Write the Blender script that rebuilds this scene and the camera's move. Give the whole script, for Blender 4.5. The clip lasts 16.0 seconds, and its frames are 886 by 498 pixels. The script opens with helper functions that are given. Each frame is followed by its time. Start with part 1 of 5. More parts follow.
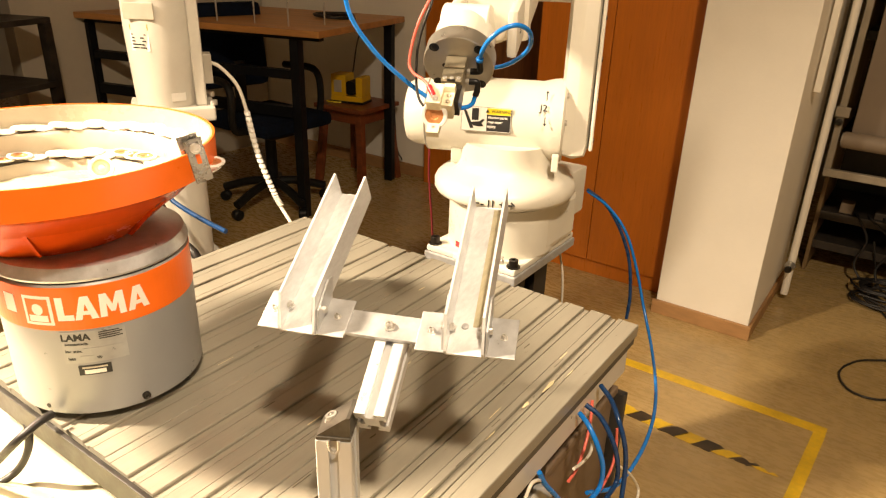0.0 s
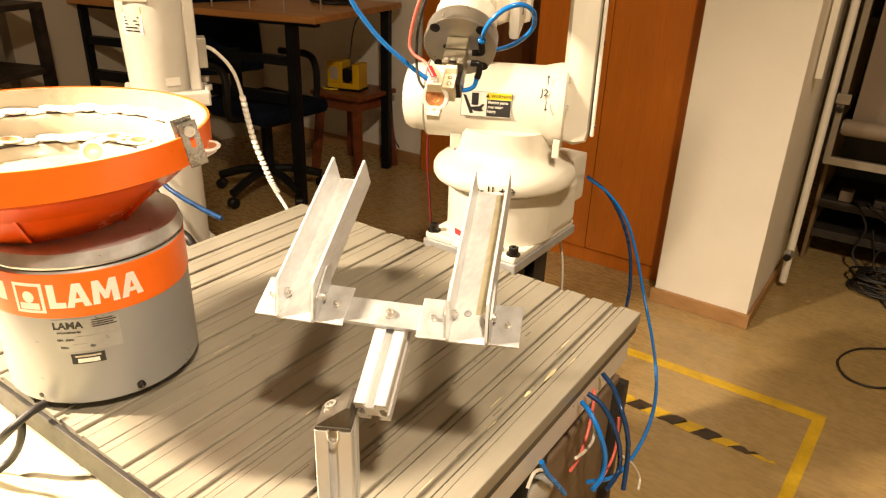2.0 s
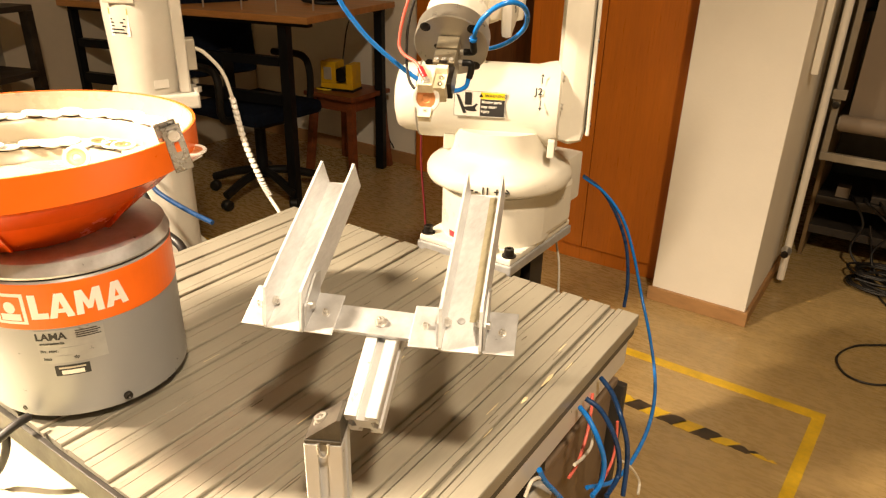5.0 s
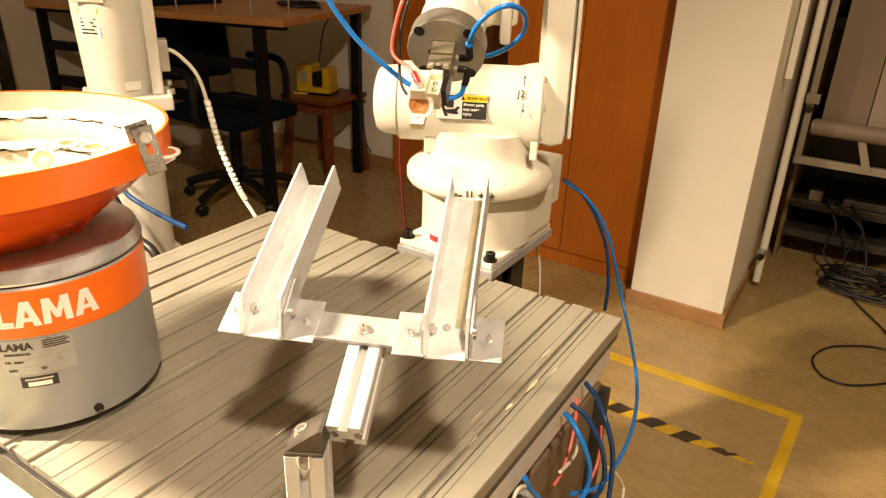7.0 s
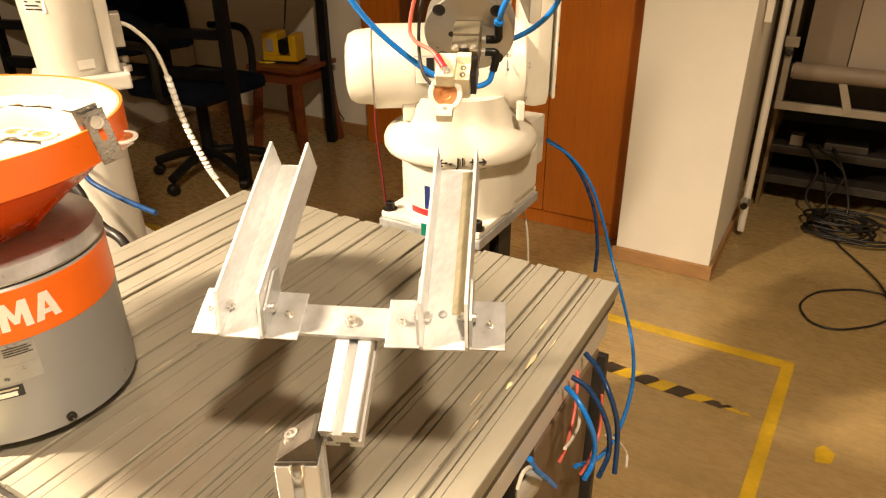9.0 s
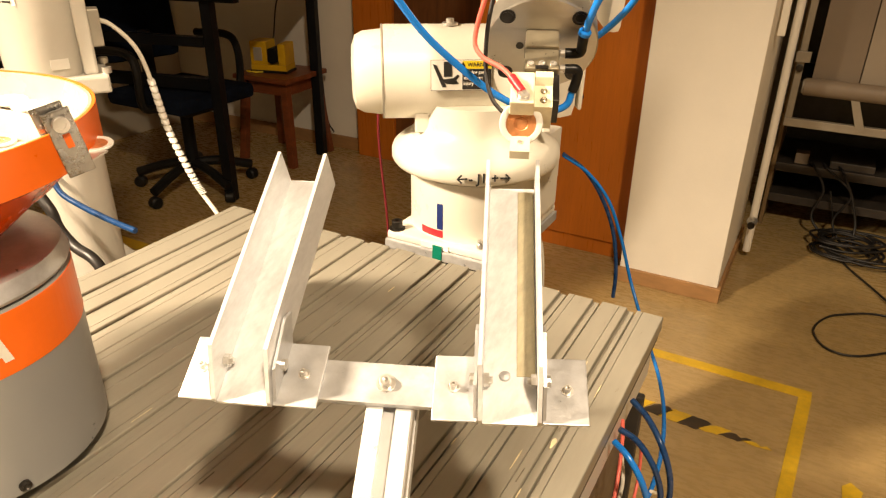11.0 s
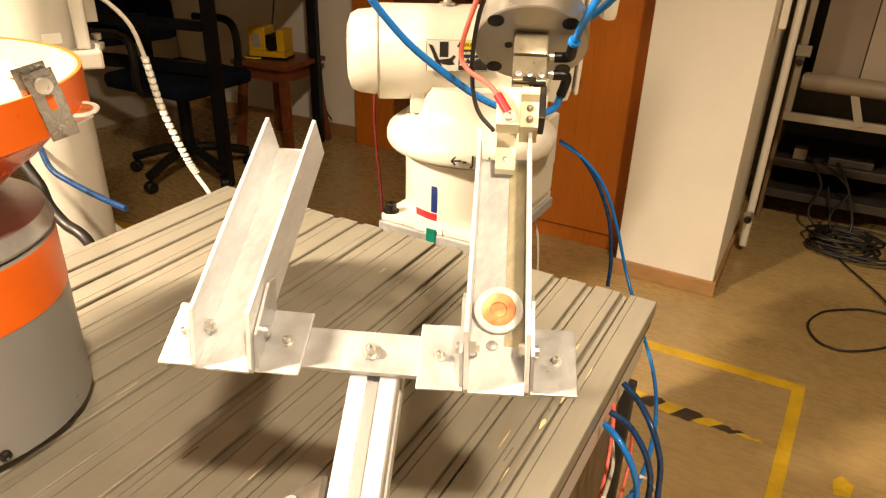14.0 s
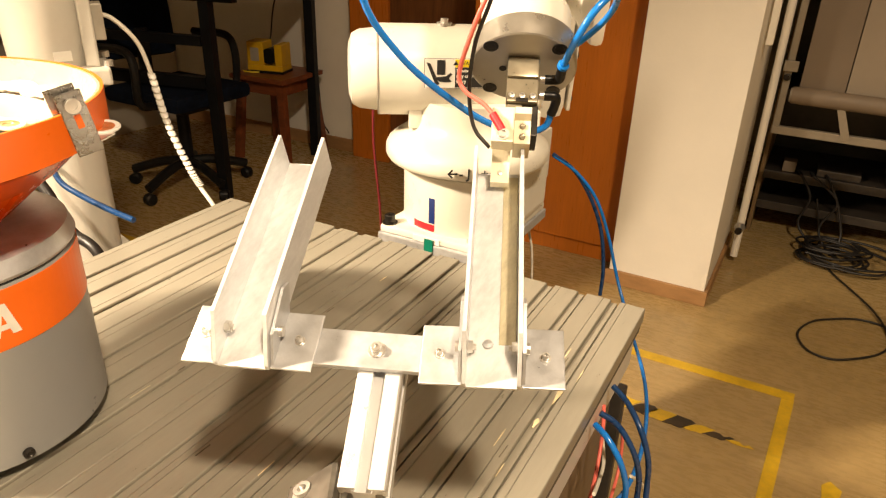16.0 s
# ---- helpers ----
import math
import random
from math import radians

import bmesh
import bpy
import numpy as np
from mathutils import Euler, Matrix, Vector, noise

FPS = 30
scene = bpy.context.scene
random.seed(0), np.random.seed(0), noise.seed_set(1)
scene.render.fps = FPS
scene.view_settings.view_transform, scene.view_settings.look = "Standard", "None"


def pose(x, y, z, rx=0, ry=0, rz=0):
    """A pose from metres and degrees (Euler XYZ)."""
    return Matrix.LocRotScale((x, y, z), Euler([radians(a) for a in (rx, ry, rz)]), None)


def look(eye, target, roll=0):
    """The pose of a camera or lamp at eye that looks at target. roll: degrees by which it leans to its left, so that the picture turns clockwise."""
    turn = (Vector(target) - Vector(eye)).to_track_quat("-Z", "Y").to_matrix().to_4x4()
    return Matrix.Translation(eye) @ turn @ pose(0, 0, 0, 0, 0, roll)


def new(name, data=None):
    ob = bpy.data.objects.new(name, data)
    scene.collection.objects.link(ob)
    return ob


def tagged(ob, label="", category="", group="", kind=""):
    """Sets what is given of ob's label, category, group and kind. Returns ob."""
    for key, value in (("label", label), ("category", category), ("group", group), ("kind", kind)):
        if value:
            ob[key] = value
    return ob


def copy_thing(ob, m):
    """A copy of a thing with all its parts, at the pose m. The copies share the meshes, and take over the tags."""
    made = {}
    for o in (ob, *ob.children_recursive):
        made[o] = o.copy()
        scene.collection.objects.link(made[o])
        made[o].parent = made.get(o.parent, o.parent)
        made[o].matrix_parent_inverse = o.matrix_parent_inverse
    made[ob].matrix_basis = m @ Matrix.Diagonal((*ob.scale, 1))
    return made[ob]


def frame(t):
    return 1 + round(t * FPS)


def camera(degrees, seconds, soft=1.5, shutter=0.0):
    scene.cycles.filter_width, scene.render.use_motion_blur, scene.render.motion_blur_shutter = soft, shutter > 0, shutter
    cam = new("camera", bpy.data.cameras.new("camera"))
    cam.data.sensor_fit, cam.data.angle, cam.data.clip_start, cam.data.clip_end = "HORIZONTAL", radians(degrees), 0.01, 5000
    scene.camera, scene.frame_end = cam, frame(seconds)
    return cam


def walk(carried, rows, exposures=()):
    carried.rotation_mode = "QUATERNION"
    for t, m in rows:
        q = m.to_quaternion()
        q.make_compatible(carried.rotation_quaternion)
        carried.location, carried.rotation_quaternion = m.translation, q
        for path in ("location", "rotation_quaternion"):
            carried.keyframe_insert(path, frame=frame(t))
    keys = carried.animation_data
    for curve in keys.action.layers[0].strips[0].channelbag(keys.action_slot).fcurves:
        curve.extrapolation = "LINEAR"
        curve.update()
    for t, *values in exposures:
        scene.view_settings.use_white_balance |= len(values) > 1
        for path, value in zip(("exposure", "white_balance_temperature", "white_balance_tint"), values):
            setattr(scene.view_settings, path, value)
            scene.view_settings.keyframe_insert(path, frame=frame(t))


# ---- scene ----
cam = camera(65.17, 16.0, soft=1.25)
# seconds, eye x y z, yaw to the left from +y, pitch, roll
ROWS = [
    (0.0, 0.0188, -0.0114, 1.2706, 34.580, -23.676, 1.786),
    (0.5, 0.0115, -0.0075, 1.2652, 34.430, -24.223, 2.139),
    (1.0, 0.0057, -0.0016, 1.2610, 33.973, -24.573, 2.124),
    (1.5, 0.0061, 0.0003, 1.2606, 33.820, -24.406, 1.900),
    (2.0, 0.0068, -0.0025, 1.2605, 34.228, -24.569, 1.924),
    (2.5, 0.0032, -0.0003, 1.2596, 34.027, -24.493, 1.816),
    (3.0, 0.0042, 0.0010, 1.2608, 34.087, -24.291, 1.542),
    (5.5, -0.0056, 0.0219, 1.2556, 33.800, -24.686, 1.434),
    (6.0, -0.0122, 0.0272, 1.2521, 33.242, -24.335, 1.445),
    (6.5, -0.0124, 0.0286, 1.2521, 32.689, -23.976, 1.814),
    (7.0, -0.0146, 0.0256, 1.2503, 31.862, -24.209, 1.950),
    (7.5, -0.0150, 0.0249, 1.2503, 30.598, -24.449, 2.150),
    (8.0, -0.0204, 0.0233, 1.2481, 30.538, -24.996, 1.241),
    (8.2, -0.0217, 0.0264, 1.2487, 30.583, -25.559, 0.774),
    (10.3, -0.1285, 0.1339, 1.2122, 29.200, -27.869, -1.629),
    (10.5, -0.1381, 0.1376, 1.2080, 28.772, -27.241, -0.788),
    (11.0, -0.1469, 0.1396, 1.2020, 28.464, -26.070, 0.624),
    (11.5, -0.1471, 0.1443, 1.1949, 28.396, -26.648, 1.094),
    (12.0, -0.1477, 0.1458, 1.1943, 28.024, -25.869, 1.164),
    (12.5, -0.1491, 0.1429, 1.1916, 28.076, -26.297, 1.218),
    (13.0, -0.1459, 0.1442, 1.1883, 27.731, -26.104, 1.354),
    (13.5, -0.1431, 0.1392, 1.1895, 28.091, -26.066, 1.830),
    (14.0, -0.1424, 0.1435, 1.1836, 28.199, -26.593, 1.698),
    (14.5, -0.1442, 0.1449, 1.1836, 27.948, -26.046, 1.583),
    (15.0, -0.1413, 0.1378, 1.1887, 27.821, -25.766, 1.685),
    (15.5, -0.1354, 0.1271, 1.1928, 28.077, -25.572, 1.700),
    (16.0, -0.1278, 0.1104, 1.1982, 27.809, -25.614, 1.815),
]


def eye_pose(x, y, z, yaw, pitch, roll):
    return pose(x, y, z, 90 + pitch, 0, yaw) @ pose(0, 0, 0, 0, 0, roll)


walk(cam, [(t, eye_pose(*r)) for t, *r in ROWS], exposures=[(0.0, 0.0), (16.0, 0.0)])

# ---- light ----
world = bpy.data.worlds.new("World")
scene.world = world
world.use_nodes = True
world.node_tree.nodes["Background"].inputs[0].default_value = (1.0, 0.78, 0.5, 1)
world.node_tree.nodes["Background"].inputs[1].default_value = 0.002


def area_lamp(x, y, z, sx, sy, watts, colour):
    data = bpy.data.lights.new("ceiling_lamp", "AREA")
    data.shape, data.size, data.size_y = "RECTANGLE", sx, sy
    data.energy, data.color = watts, colour
    new("ceiling_lamp_light", data).matrix_world = pose(x, y, z)


WARM = (1.0, 0.78, 0.54)
LAMPS = ((0.71, -0.44, 3.04, 0.19, 0.19, 112),)
for lamp in LAMPS:
    area_lamp(*lamp, WARM)
# lamp out of view over the bench: placed from cast shadows, pendant form assumed
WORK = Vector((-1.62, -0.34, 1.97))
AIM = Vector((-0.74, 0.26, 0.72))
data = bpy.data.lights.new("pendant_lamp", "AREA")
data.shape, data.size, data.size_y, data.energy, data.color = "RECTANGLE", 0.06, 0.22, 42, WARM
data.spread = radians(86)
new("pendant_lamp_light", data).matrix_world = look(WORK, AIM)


# ---- materials ----
def material(name, colour, rough=0.5, metal=0.0, vary=0.08, scale=30.0, bump=0.0, bump_scale=200.0, stretch=(1, 1, 1), second=None, spec=0.5):
    """A surface with broad stains and fine grain; stretch draws the grain out along an axis."""
    m = bpy.data.materials.new(name)
    m.use_nodes = True
    t = m.node_tree
    b = t.nodes["Principled BSDF"]
    b.inputs["Roughness"].default_value = rough
    b.inputs["Metallic"].default_value = metal
    b.inputs["Specular IOR Level"].default_value = spec
    coord = t.nodes.new("ShaderNodeTexCoord")
    mapping = t.nodes.new("ShaderNodeMapping")
    mapping.inputs["Scale"].default_value = stretch
    t.links.new(coord.outputs["Object"], mapping.inputs[0])
    big = t.nodes.new("ShaderNodeTexNoise")
    big.inputs["Scale"].default_value = scale * 0.18
    big.inputs["Detail"].default_value = 5
    fine = t.nodes.new("ShaderNodeTexNoise")
    fine.inputs["Scale"].default_value = scale
    fine.inputs["Detail"].default_value = 8
    fine.inputs["Roughness"].default_value = 0.65
    for n in (big, fine):
        t.links.new(mapping.outputs[0], n.inputs[0])
    both = t.nodes.new("ShaderNodeMath")
    both.operation = "ADD"
    t.links.new(big.outputs[0], both.inputs[0])
    t.links.new(fine.outputs[0], both.inputs[1])
    ramp = t.nodes.new("ShaderNodeMapRange")
    ramp.inputs[1].default_value, ramp.inputs[2].default_value = 0.7, 1.3
    t.links.new(both.outputs[0], ramp.inputs[0])
    mix = t.nodes.new("ShaderNodeMix")
    mix.data_type = "RGBA"
    dark = second or tuple(max(0.0, c * (1 - 2.2 * vary)) for c in colour)
    light = tuple(min(1.0, c * (1 + vary)) for c in colour)
    mix.inputs[6].default_value, mix.inputs[7].default_value = (*dark, 1), (*light, 1)
    t.links.new(ramp.outputs[0], mix.inputs[0])
    t.links.new(mix.outputs[2], b.inputs["Base Color"])
    wear = t.nodes.new("ShaderNodeMapRange")
    wear.inputs[1].default_value, wear.inputs[2].default_value = 0.3, 0.7
    wear.inputs[3].default_value, wear.inputs[4].default_value = max(0.03, rough - 0.1), min(1, rough + 0.1)
    t.links.new(fine.outputs[0], wear.inputs[0])
    t.links.new(wear.outputs[0], b.inputs["Roughness"])
    if bump:
        n = t.nodes.new("ShaderNodeTexNoise")
        n.inputs["Scale"].default_value = bump_scale
        n.inputs["Detail"].default_value = 4
        t.links.new(mapping.outputs[0], n.inputs[0])
        bn = t.nodes.new("ShaderNodeBump")
        bn.inputs["Strength"].default_value = bump
        bn.inputs["Distance"].default_value = 0.002
        t.links.new(n.outputs[0], bn.inputs["Height"])
        t.links.new(bn.outputs[0], b.inputs["Normal"])
    return m


M = {
    "floor": material("linoleum", (0.41, 0.285, 0.12), 0.28, 0, 0.075, 22, 0.04, 60, (1, 3.5, 1)),
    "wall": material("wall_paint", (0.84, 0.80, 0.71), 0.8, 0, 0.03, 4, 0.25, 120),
    # wall paint darkened so that these walls throw back less light
    "wall_dim": material("darkened_wall_paint", (0.50, 0.45, 0.36), 0.85, 0, 0.07, 4, 0.25, 120),
    "ceiling": material("ceiling_paint", (0.8, 0.78, 0.74), 0.9, 0, 0.03, 4),
    "skirting": material("skirting_wood", (0.40, 0.22, 0.09), 0.5, 0, 0.12, 20, 0.1, 80, (1, 1, 4)),
    "cabinet": material("orange_wood_veneer", (0.56, 0.165, 0.014), 0.34, 0, 0.07, 14, 0.05, 90, (10, 10, 0.7)),
    "cabinet_dark": material("dark_wood_veneer", (0.19, 0.07, 0.02), 0.45, 0, 0.2, 14, 0.05, 90, (10, 10, 0.7)),
    "desk_wood": material("desk_wood_veneer", (0.50, 0.24, 0.075), 0.42, 0, 0.15, 14, 0.05, 90, (0.7, 9, 9)),
    "stool_wood": material("stained_stool_wood", (0.20, 0.055, 0.018), 0.4, 0, 0.2, 20, 0.08, 90, (1, 7, 7)),
    "black_steel": material("black_painted_steel", (0.007, 0.008, 0.010), 0.45, 0, 0.2, 30, spec=0.2),
    "black_plastic": material("black_plastic", (0.010, 0.010, 0.010), 0.4, 0, 0.2, 40, spec=0.3),
    "dark_machine": material("dark_machine_paint", (0.05, 0.04, 0.032), 0.5, 0.2, 0.4, 12),
    "chair_cloth": material("navy_upholstery", (0.006, 0.010, 0.022), 0.9, 0, 0.3, 60, 0.4, 500, spec=0.1),
    "yellow_plastic": material("yellow_plastic", (0.72, 0.43, 0.01), 0.42, 0, 0.1, 20),
    "tape_yellow": material("yellow_floor_tape", (0.70, 0.45, 0.02), 0.45, 0, 0.12, 60, 0.1, 200),
    "tape_black": material("black_floor_tape", (0.06, 0.04, 0.022), 0.5, 0, 0.4, 60),
    "slat": material("grey_anodised_slat", (0.325, 0.302, 0.245), 0.36, 0.25, 0.05, 30, 0.08, 260, (6, 0.8, 6)),
    "slot": material("dark_slot_and_shade", (0.10, 0.09, 0.07), 0.6, 0.2, 0.2, 40),
    "slat_chip": material("bare_chip", (0.80, 0.68, 0.42), 0.5, 0, 0.15, 200),
    "scratch": material("scratch_mark", (0.16, 0.135, 0.095), 0.6, 0, 0.25, 200),
    "edge_strip": material("dark_edge_strip", (0.045, 0.042, 0.037), 0.4, 0.3, 0.2, 40),
    "alu": material("mill_aluminium", (0.66, 0.67, 0.68), 0.40, 0.30, 0.10, 60, 0.05, 300, (4, 0.5, 4)),
    "alu_plate": material("scuffed_aluminium", (0.56, 0.57, 0.585), 0.36, 0.55, 0.13, 60, 0.10, 240, (1, 1, 1)),
    "alu_stain": material("yellowed_aluminium", (0.62, 0.56, 0.38), 0.40, 0.5, 0.12, 60, 0.1, 240, (3, 0.5, 3)),
    "profile": material("extruded_aluminium", (0.70, 0.705, 0.71), 0.36, 0.45, 0.02, 40),
    "steel": material("zinc_steel", (0.72, 0.70, 0.66), 0.34, 0.8, 0.10, 60),
    "dark_steel": material("dark_bolt_steel", (0.05, 0.045, 0.04), 0.35, 0.8, 0.2, 80),
    "dark_zinc": material("dark_cast_zinc", (0.16, 0.145, 0.12), 0.4, 0.6, 0.2, 60),
    "column_paint": material("column_grey_white_paint", (0.56, 0.535, 0.475), 0.4, 0, 0.05, 16, 0.03, 300),
    "bracket_steel": material("scratched_bracket_steel", (0.36, 0.35, 0.33), 0.28, 0.9, 0.18, 90, 0.15, 300),
    "robot": material("robot_white_paint", (0.74, 0.71, 0.62), 0.35, 0, 0.04, 16, 0.03, 300),
    "robot_seam": material("grey_seam", (0.30, 0.27, 0.22), 0.5, 0, 0.15, 60),
    "rubber": material("black_rubber", (0.02, 0.02, 0.02), 0.6, 0, 0.2, 60),
    "print": material("black_print", (0.02, 0.02, 0.02), 0.5, 0, 0.1, 100),
    "label_white": material("label_white", (0.82, 0.80, 0.74), 0.45, 0, 0.04, 60),
    "label_yellow": material("label_yellow", (0.85, 0.66, 0.02), 0.45, 0, 0.06, 60),
    "label_silver": material("label_silver", (0.36, 0.365, 0.365), 0.33, 0.4, 0.08, 60),
    "label_orange": material("label_orange", (0.85, 0.32, 0.02), 0.45, 0, 0.06, 60),
    "tape_red": material("red_tape", (0.72, 0.02, 0.03), 0.4, 0, 0.1, 60),
    "tape_blue": material("blue_tape", (0.012, 0.03, 0.16), 0.4, 0, 0.1, 60),
    "tape_green": material("green_tape", (0.0, 0.16, 0.10), 0.4, 0, 0.1, 60),
    "drum": material("grey_hammer_paint", (0.31, 0.315, 0.315), 0.36, 0.2, 0.02, 30, 0.0),
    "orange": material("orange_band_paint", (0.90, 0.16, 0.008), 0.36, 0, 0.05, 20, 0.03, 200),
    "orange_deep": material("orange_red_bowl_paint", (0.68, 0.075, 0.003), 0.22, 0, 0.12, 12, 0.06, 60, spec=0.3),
    "cream": material("cream_bowl_lining", (0.47, 0.41, 0.30), 0.30, 0, 0.08, 16, 0.25, 34),
    "white_plastic": material("white_plastic", (0.76, 0.74, 0.69), 0.3, 0, 0.05, 60),
    "ivory": material("ivory_printed_plastic", (0.78, 0.70, 0.50), 0.42, 0, 0.08, 90, 0.15, 700),
    "copper": material("copper_centre", (0.70, 0.30, 0.12), 0.35, 0.5, 0.2, 120),
    "brass": material("pale_brass_body", (0.34, 0.30, 0.215), 0.34, 0.65, 0.12, 60),
    "flange": material("machined_flange", (0.50, 0.47, 0.41), 0.34, 0.8, 0.06, 40, 0.06, 500),
    "tube_blue": material("blue_air_tube", (0.01, 0.20, 0.72), 0.22, 0, 0.06, 60),
    "tube_dark_blue": material("dark_blue_air_tube", (0.008, 0.045, 0.15), 0.3, 0, 0.08, 60),
    "wire_red": material("red_wire", (0.78, 0.16, 0.12), 0.4, 0, 0.08, 60),
    "wire_dark_red": material("dark_red_wire", (0.22, 0.02, 0.03), 0.45, 0, 0.08, 60),
    "wire_black": material("black_wire", (0.015, 0.013, 0.012), 0.45, 0, 0.1, 60),
    "wire_white": material("white_cable", (0.74, 0.70, 0.60), 0.5, 0, 0.06, 60),
    "metal_dark": material("dark_rack_metal", (0.06, 0.055, 0.05), 0.45, 0.4, 0.2, 20),
    "rack_grey": material("grey_rack_metal", (0.50, 0.46, 0.38), 0.45, 0.3, 0.1, 20),
    # the next four colours carry the pillar's shadow on stand and shelf
    "rack_dark": material("shaded_shelf_metal", (0.055, 0.045, 0.036), 0.5, 0.2, 0.2, 20),
    "rack_panel": material("shaded_panel_board", (0.20, 0.155, 0.11), 0.6, 0, 0.06, 6),
    "rack_panel_light": material("shaded_pale_board", (0.30, 0.25, 0.19), 0.6, 0, 0.06, 6),
    "stand_grey": material("shaded_stand_steel", (0.30, 0.26, 0.20), 0.5, 0.2, 0.1, 20),
    "board_wood": material("tan_board_edge", (0.22, 0.14, 0.06), 0.6, 0, 0.12, 14, 0.05, 90, (8, 8, 0.7)),
    "cloth": material("pale_bench_top", (0.58, 0.54, 0.42), 0.6, 0, 0.06, 10),
    "bag": material("clear_yellowish_bag", (0.80, 0.76, 0.50), 0.3, 0, 0.1, 14, 0.6, 30),
    "gauge_glass": material("gauge_face", (0.5, 0.5, 0.48), 0.1, 0.2, 0.1, 60),
    "brown_box": material("brown_cabinet_paint", (0.17, 0.12, 0.08), 0.5, 0, 0.1, 20),
}
glow = bpy.data.materials.new("lamp_diffuser")
glow.use_nodes = True
glow.node_tree.nodes["Principled BSDF"].inputs["Emission Color"].default_value = (1.0, 0.8, 0.5, 1)
glow.node_tree.nodes["Principled BSDF"].inputs["Emission Strength"].default_value = 4.0
M["glow"] = glow


# ---- mesh helpers ----
def mesh_ob(name, bm, mat, smooth=False):
    me = bpy.data.meshes.new(name)
    bm.normal_update()
    bm.to_mesh(me)
    bm.free()
    me.materials.append(mat)
    if smooth:
        for p in me.polygons:
            p.use_smooth = True
        me.set_sharp_from_angle(angle=radians(40))
    return new(name, me)


def part(name, bm, mat, parent, label="", smooth=False):
    ob = mesh_ob(name, bm, mat, smooth)
    ob.parent = parent
    if label:
        tagged(ob, label)
    return ob


def thing(name, x, y, z, label, category, group="", rz=0):
    ob = new(name)
    ob.empty_display_size = 0.05
    ob.matrix_world = pose(x, y, z, 0, 0, rz)
    return tagged(ob, label, category, group)


def solid(name, bm, mat, label, category, group="", kind="", smooth=False):
    return tagged(mesh_ob(name, bm, mat, smooth), label, category, group, kind)


def box(x0, x1, y0, y1, z0, z1, bevel=0.0, m=None, bm=None):
    bm = bm or bmesh.new()
    geo = bmesh.ops.create_cube(bm, size=1)
    vs = geo["verts"]
    bmesh.ops.transform(bm, matrix=Matrix.Translation(((x0 + x1) / 2, (y0 + y1) / 2, (z0 + z1) / 2)) @ Matrix.Diagonal((abs(x1 - x0), abs(y1 - y0), abs(z1 - z0), 1)), verts=vs)
    if bevel:
        es = list({e for v in vs for e in v.link_edges})
        out = bmesh.ops.bevel(bm, geom=es, offset=bevel, segments=2, affect="EDGES", profile=0.6)
        vs = list({v for f in out["faces"] for v in f.verts} | {v for v in vs if v.is_valid})
    if m is not None:
        bmesh.ops.transform(bm, matrix=m, verts=vs)
    return bm


def turned(profile, seg=48, m=None, bm=None, close=True):
    """A body of revolution about z from (radius, height) pairs."""
    bm = bm or bmesh.new()
    rings, made = [], []
    for r, z in profile:
        if r < 1e-6:
            ring = [bm.verts.new((0, 0, z))]
        else:
            ring = [bm.verts.new((r * math.cos(2 * math.pi * k / seg), r * math.sin(2 * math.pi * k / seg), z)) for k in range(seg)]
        rings.append(ring)
        made += ring
    for a, b in zip(rings, rings[1:]):
        for k in range(seg):
            j = (k + 1) % seg
            if len(a) == 1 and len(b) > 1:
                bm.faces.new((a[0], b[k], b[j]))
            elif len(b) == 1 and len(a) > 1:
                bm.faces.new((a[k], b[0], a[j]))
            elif len(a) > 1:
                bm.faces.new((a[k], a[j], b[j], b[k]))
    if close:
        for ring in (rings[0], rings[-1]):
            if len(ring) > 1:
                bm.faces.new(ring)
    bmesh.ops.recalc_face_normals(bm, faces=bm.faces)
    if m is not None:
        bmesh.ops.transform(bm, matrix=m, verts=made)
    return bm


def rod(a, b, r, seg=20, bm=None, bevel=0.0, r2=None):
    """A straight round bar from a to b."""
    a, b = Vector(a), Vector(b)
    h = (b - a).length
    m = Matrix.Translation(a) @ (b - a).to_track_quat("Z", "Y").to_matrix().to_4x4()
    e = r if r2 is None else r2
    c = bevel
    prof = [(0, 0), (r - c, 0), (r, c), (e, h - c), (e - c, h), (0, h)] if c else [(0, 0), (r, 0), (e, h), (0, h)]
    return turned(prof, seg, m, bm, False)


def smooth_path(points, steps=10):
    pts = [Vector(p) for p in points]
    if len(pts) == 2:
        return pts
    ext = [2 * pts[0] - pts[1]] + pts + [2 * pts[-1] - pts[-2]]
    out = []
    for i in range(1, len(ext) - 2):
        p0, p1, p2, p3 = ext[i - 1:i + 3]
        for k in range(steps):
            s = k / steps
            out.append(0.5 * (2 * p1 + (p2 - p0) * s + (2 * p0 - 5 * p1 + 4 * p2 - p3) * s * s + (3 * p1 - p0 - 3 * p2 + p3) * s ** 3))
    return out + [pts[-1]]


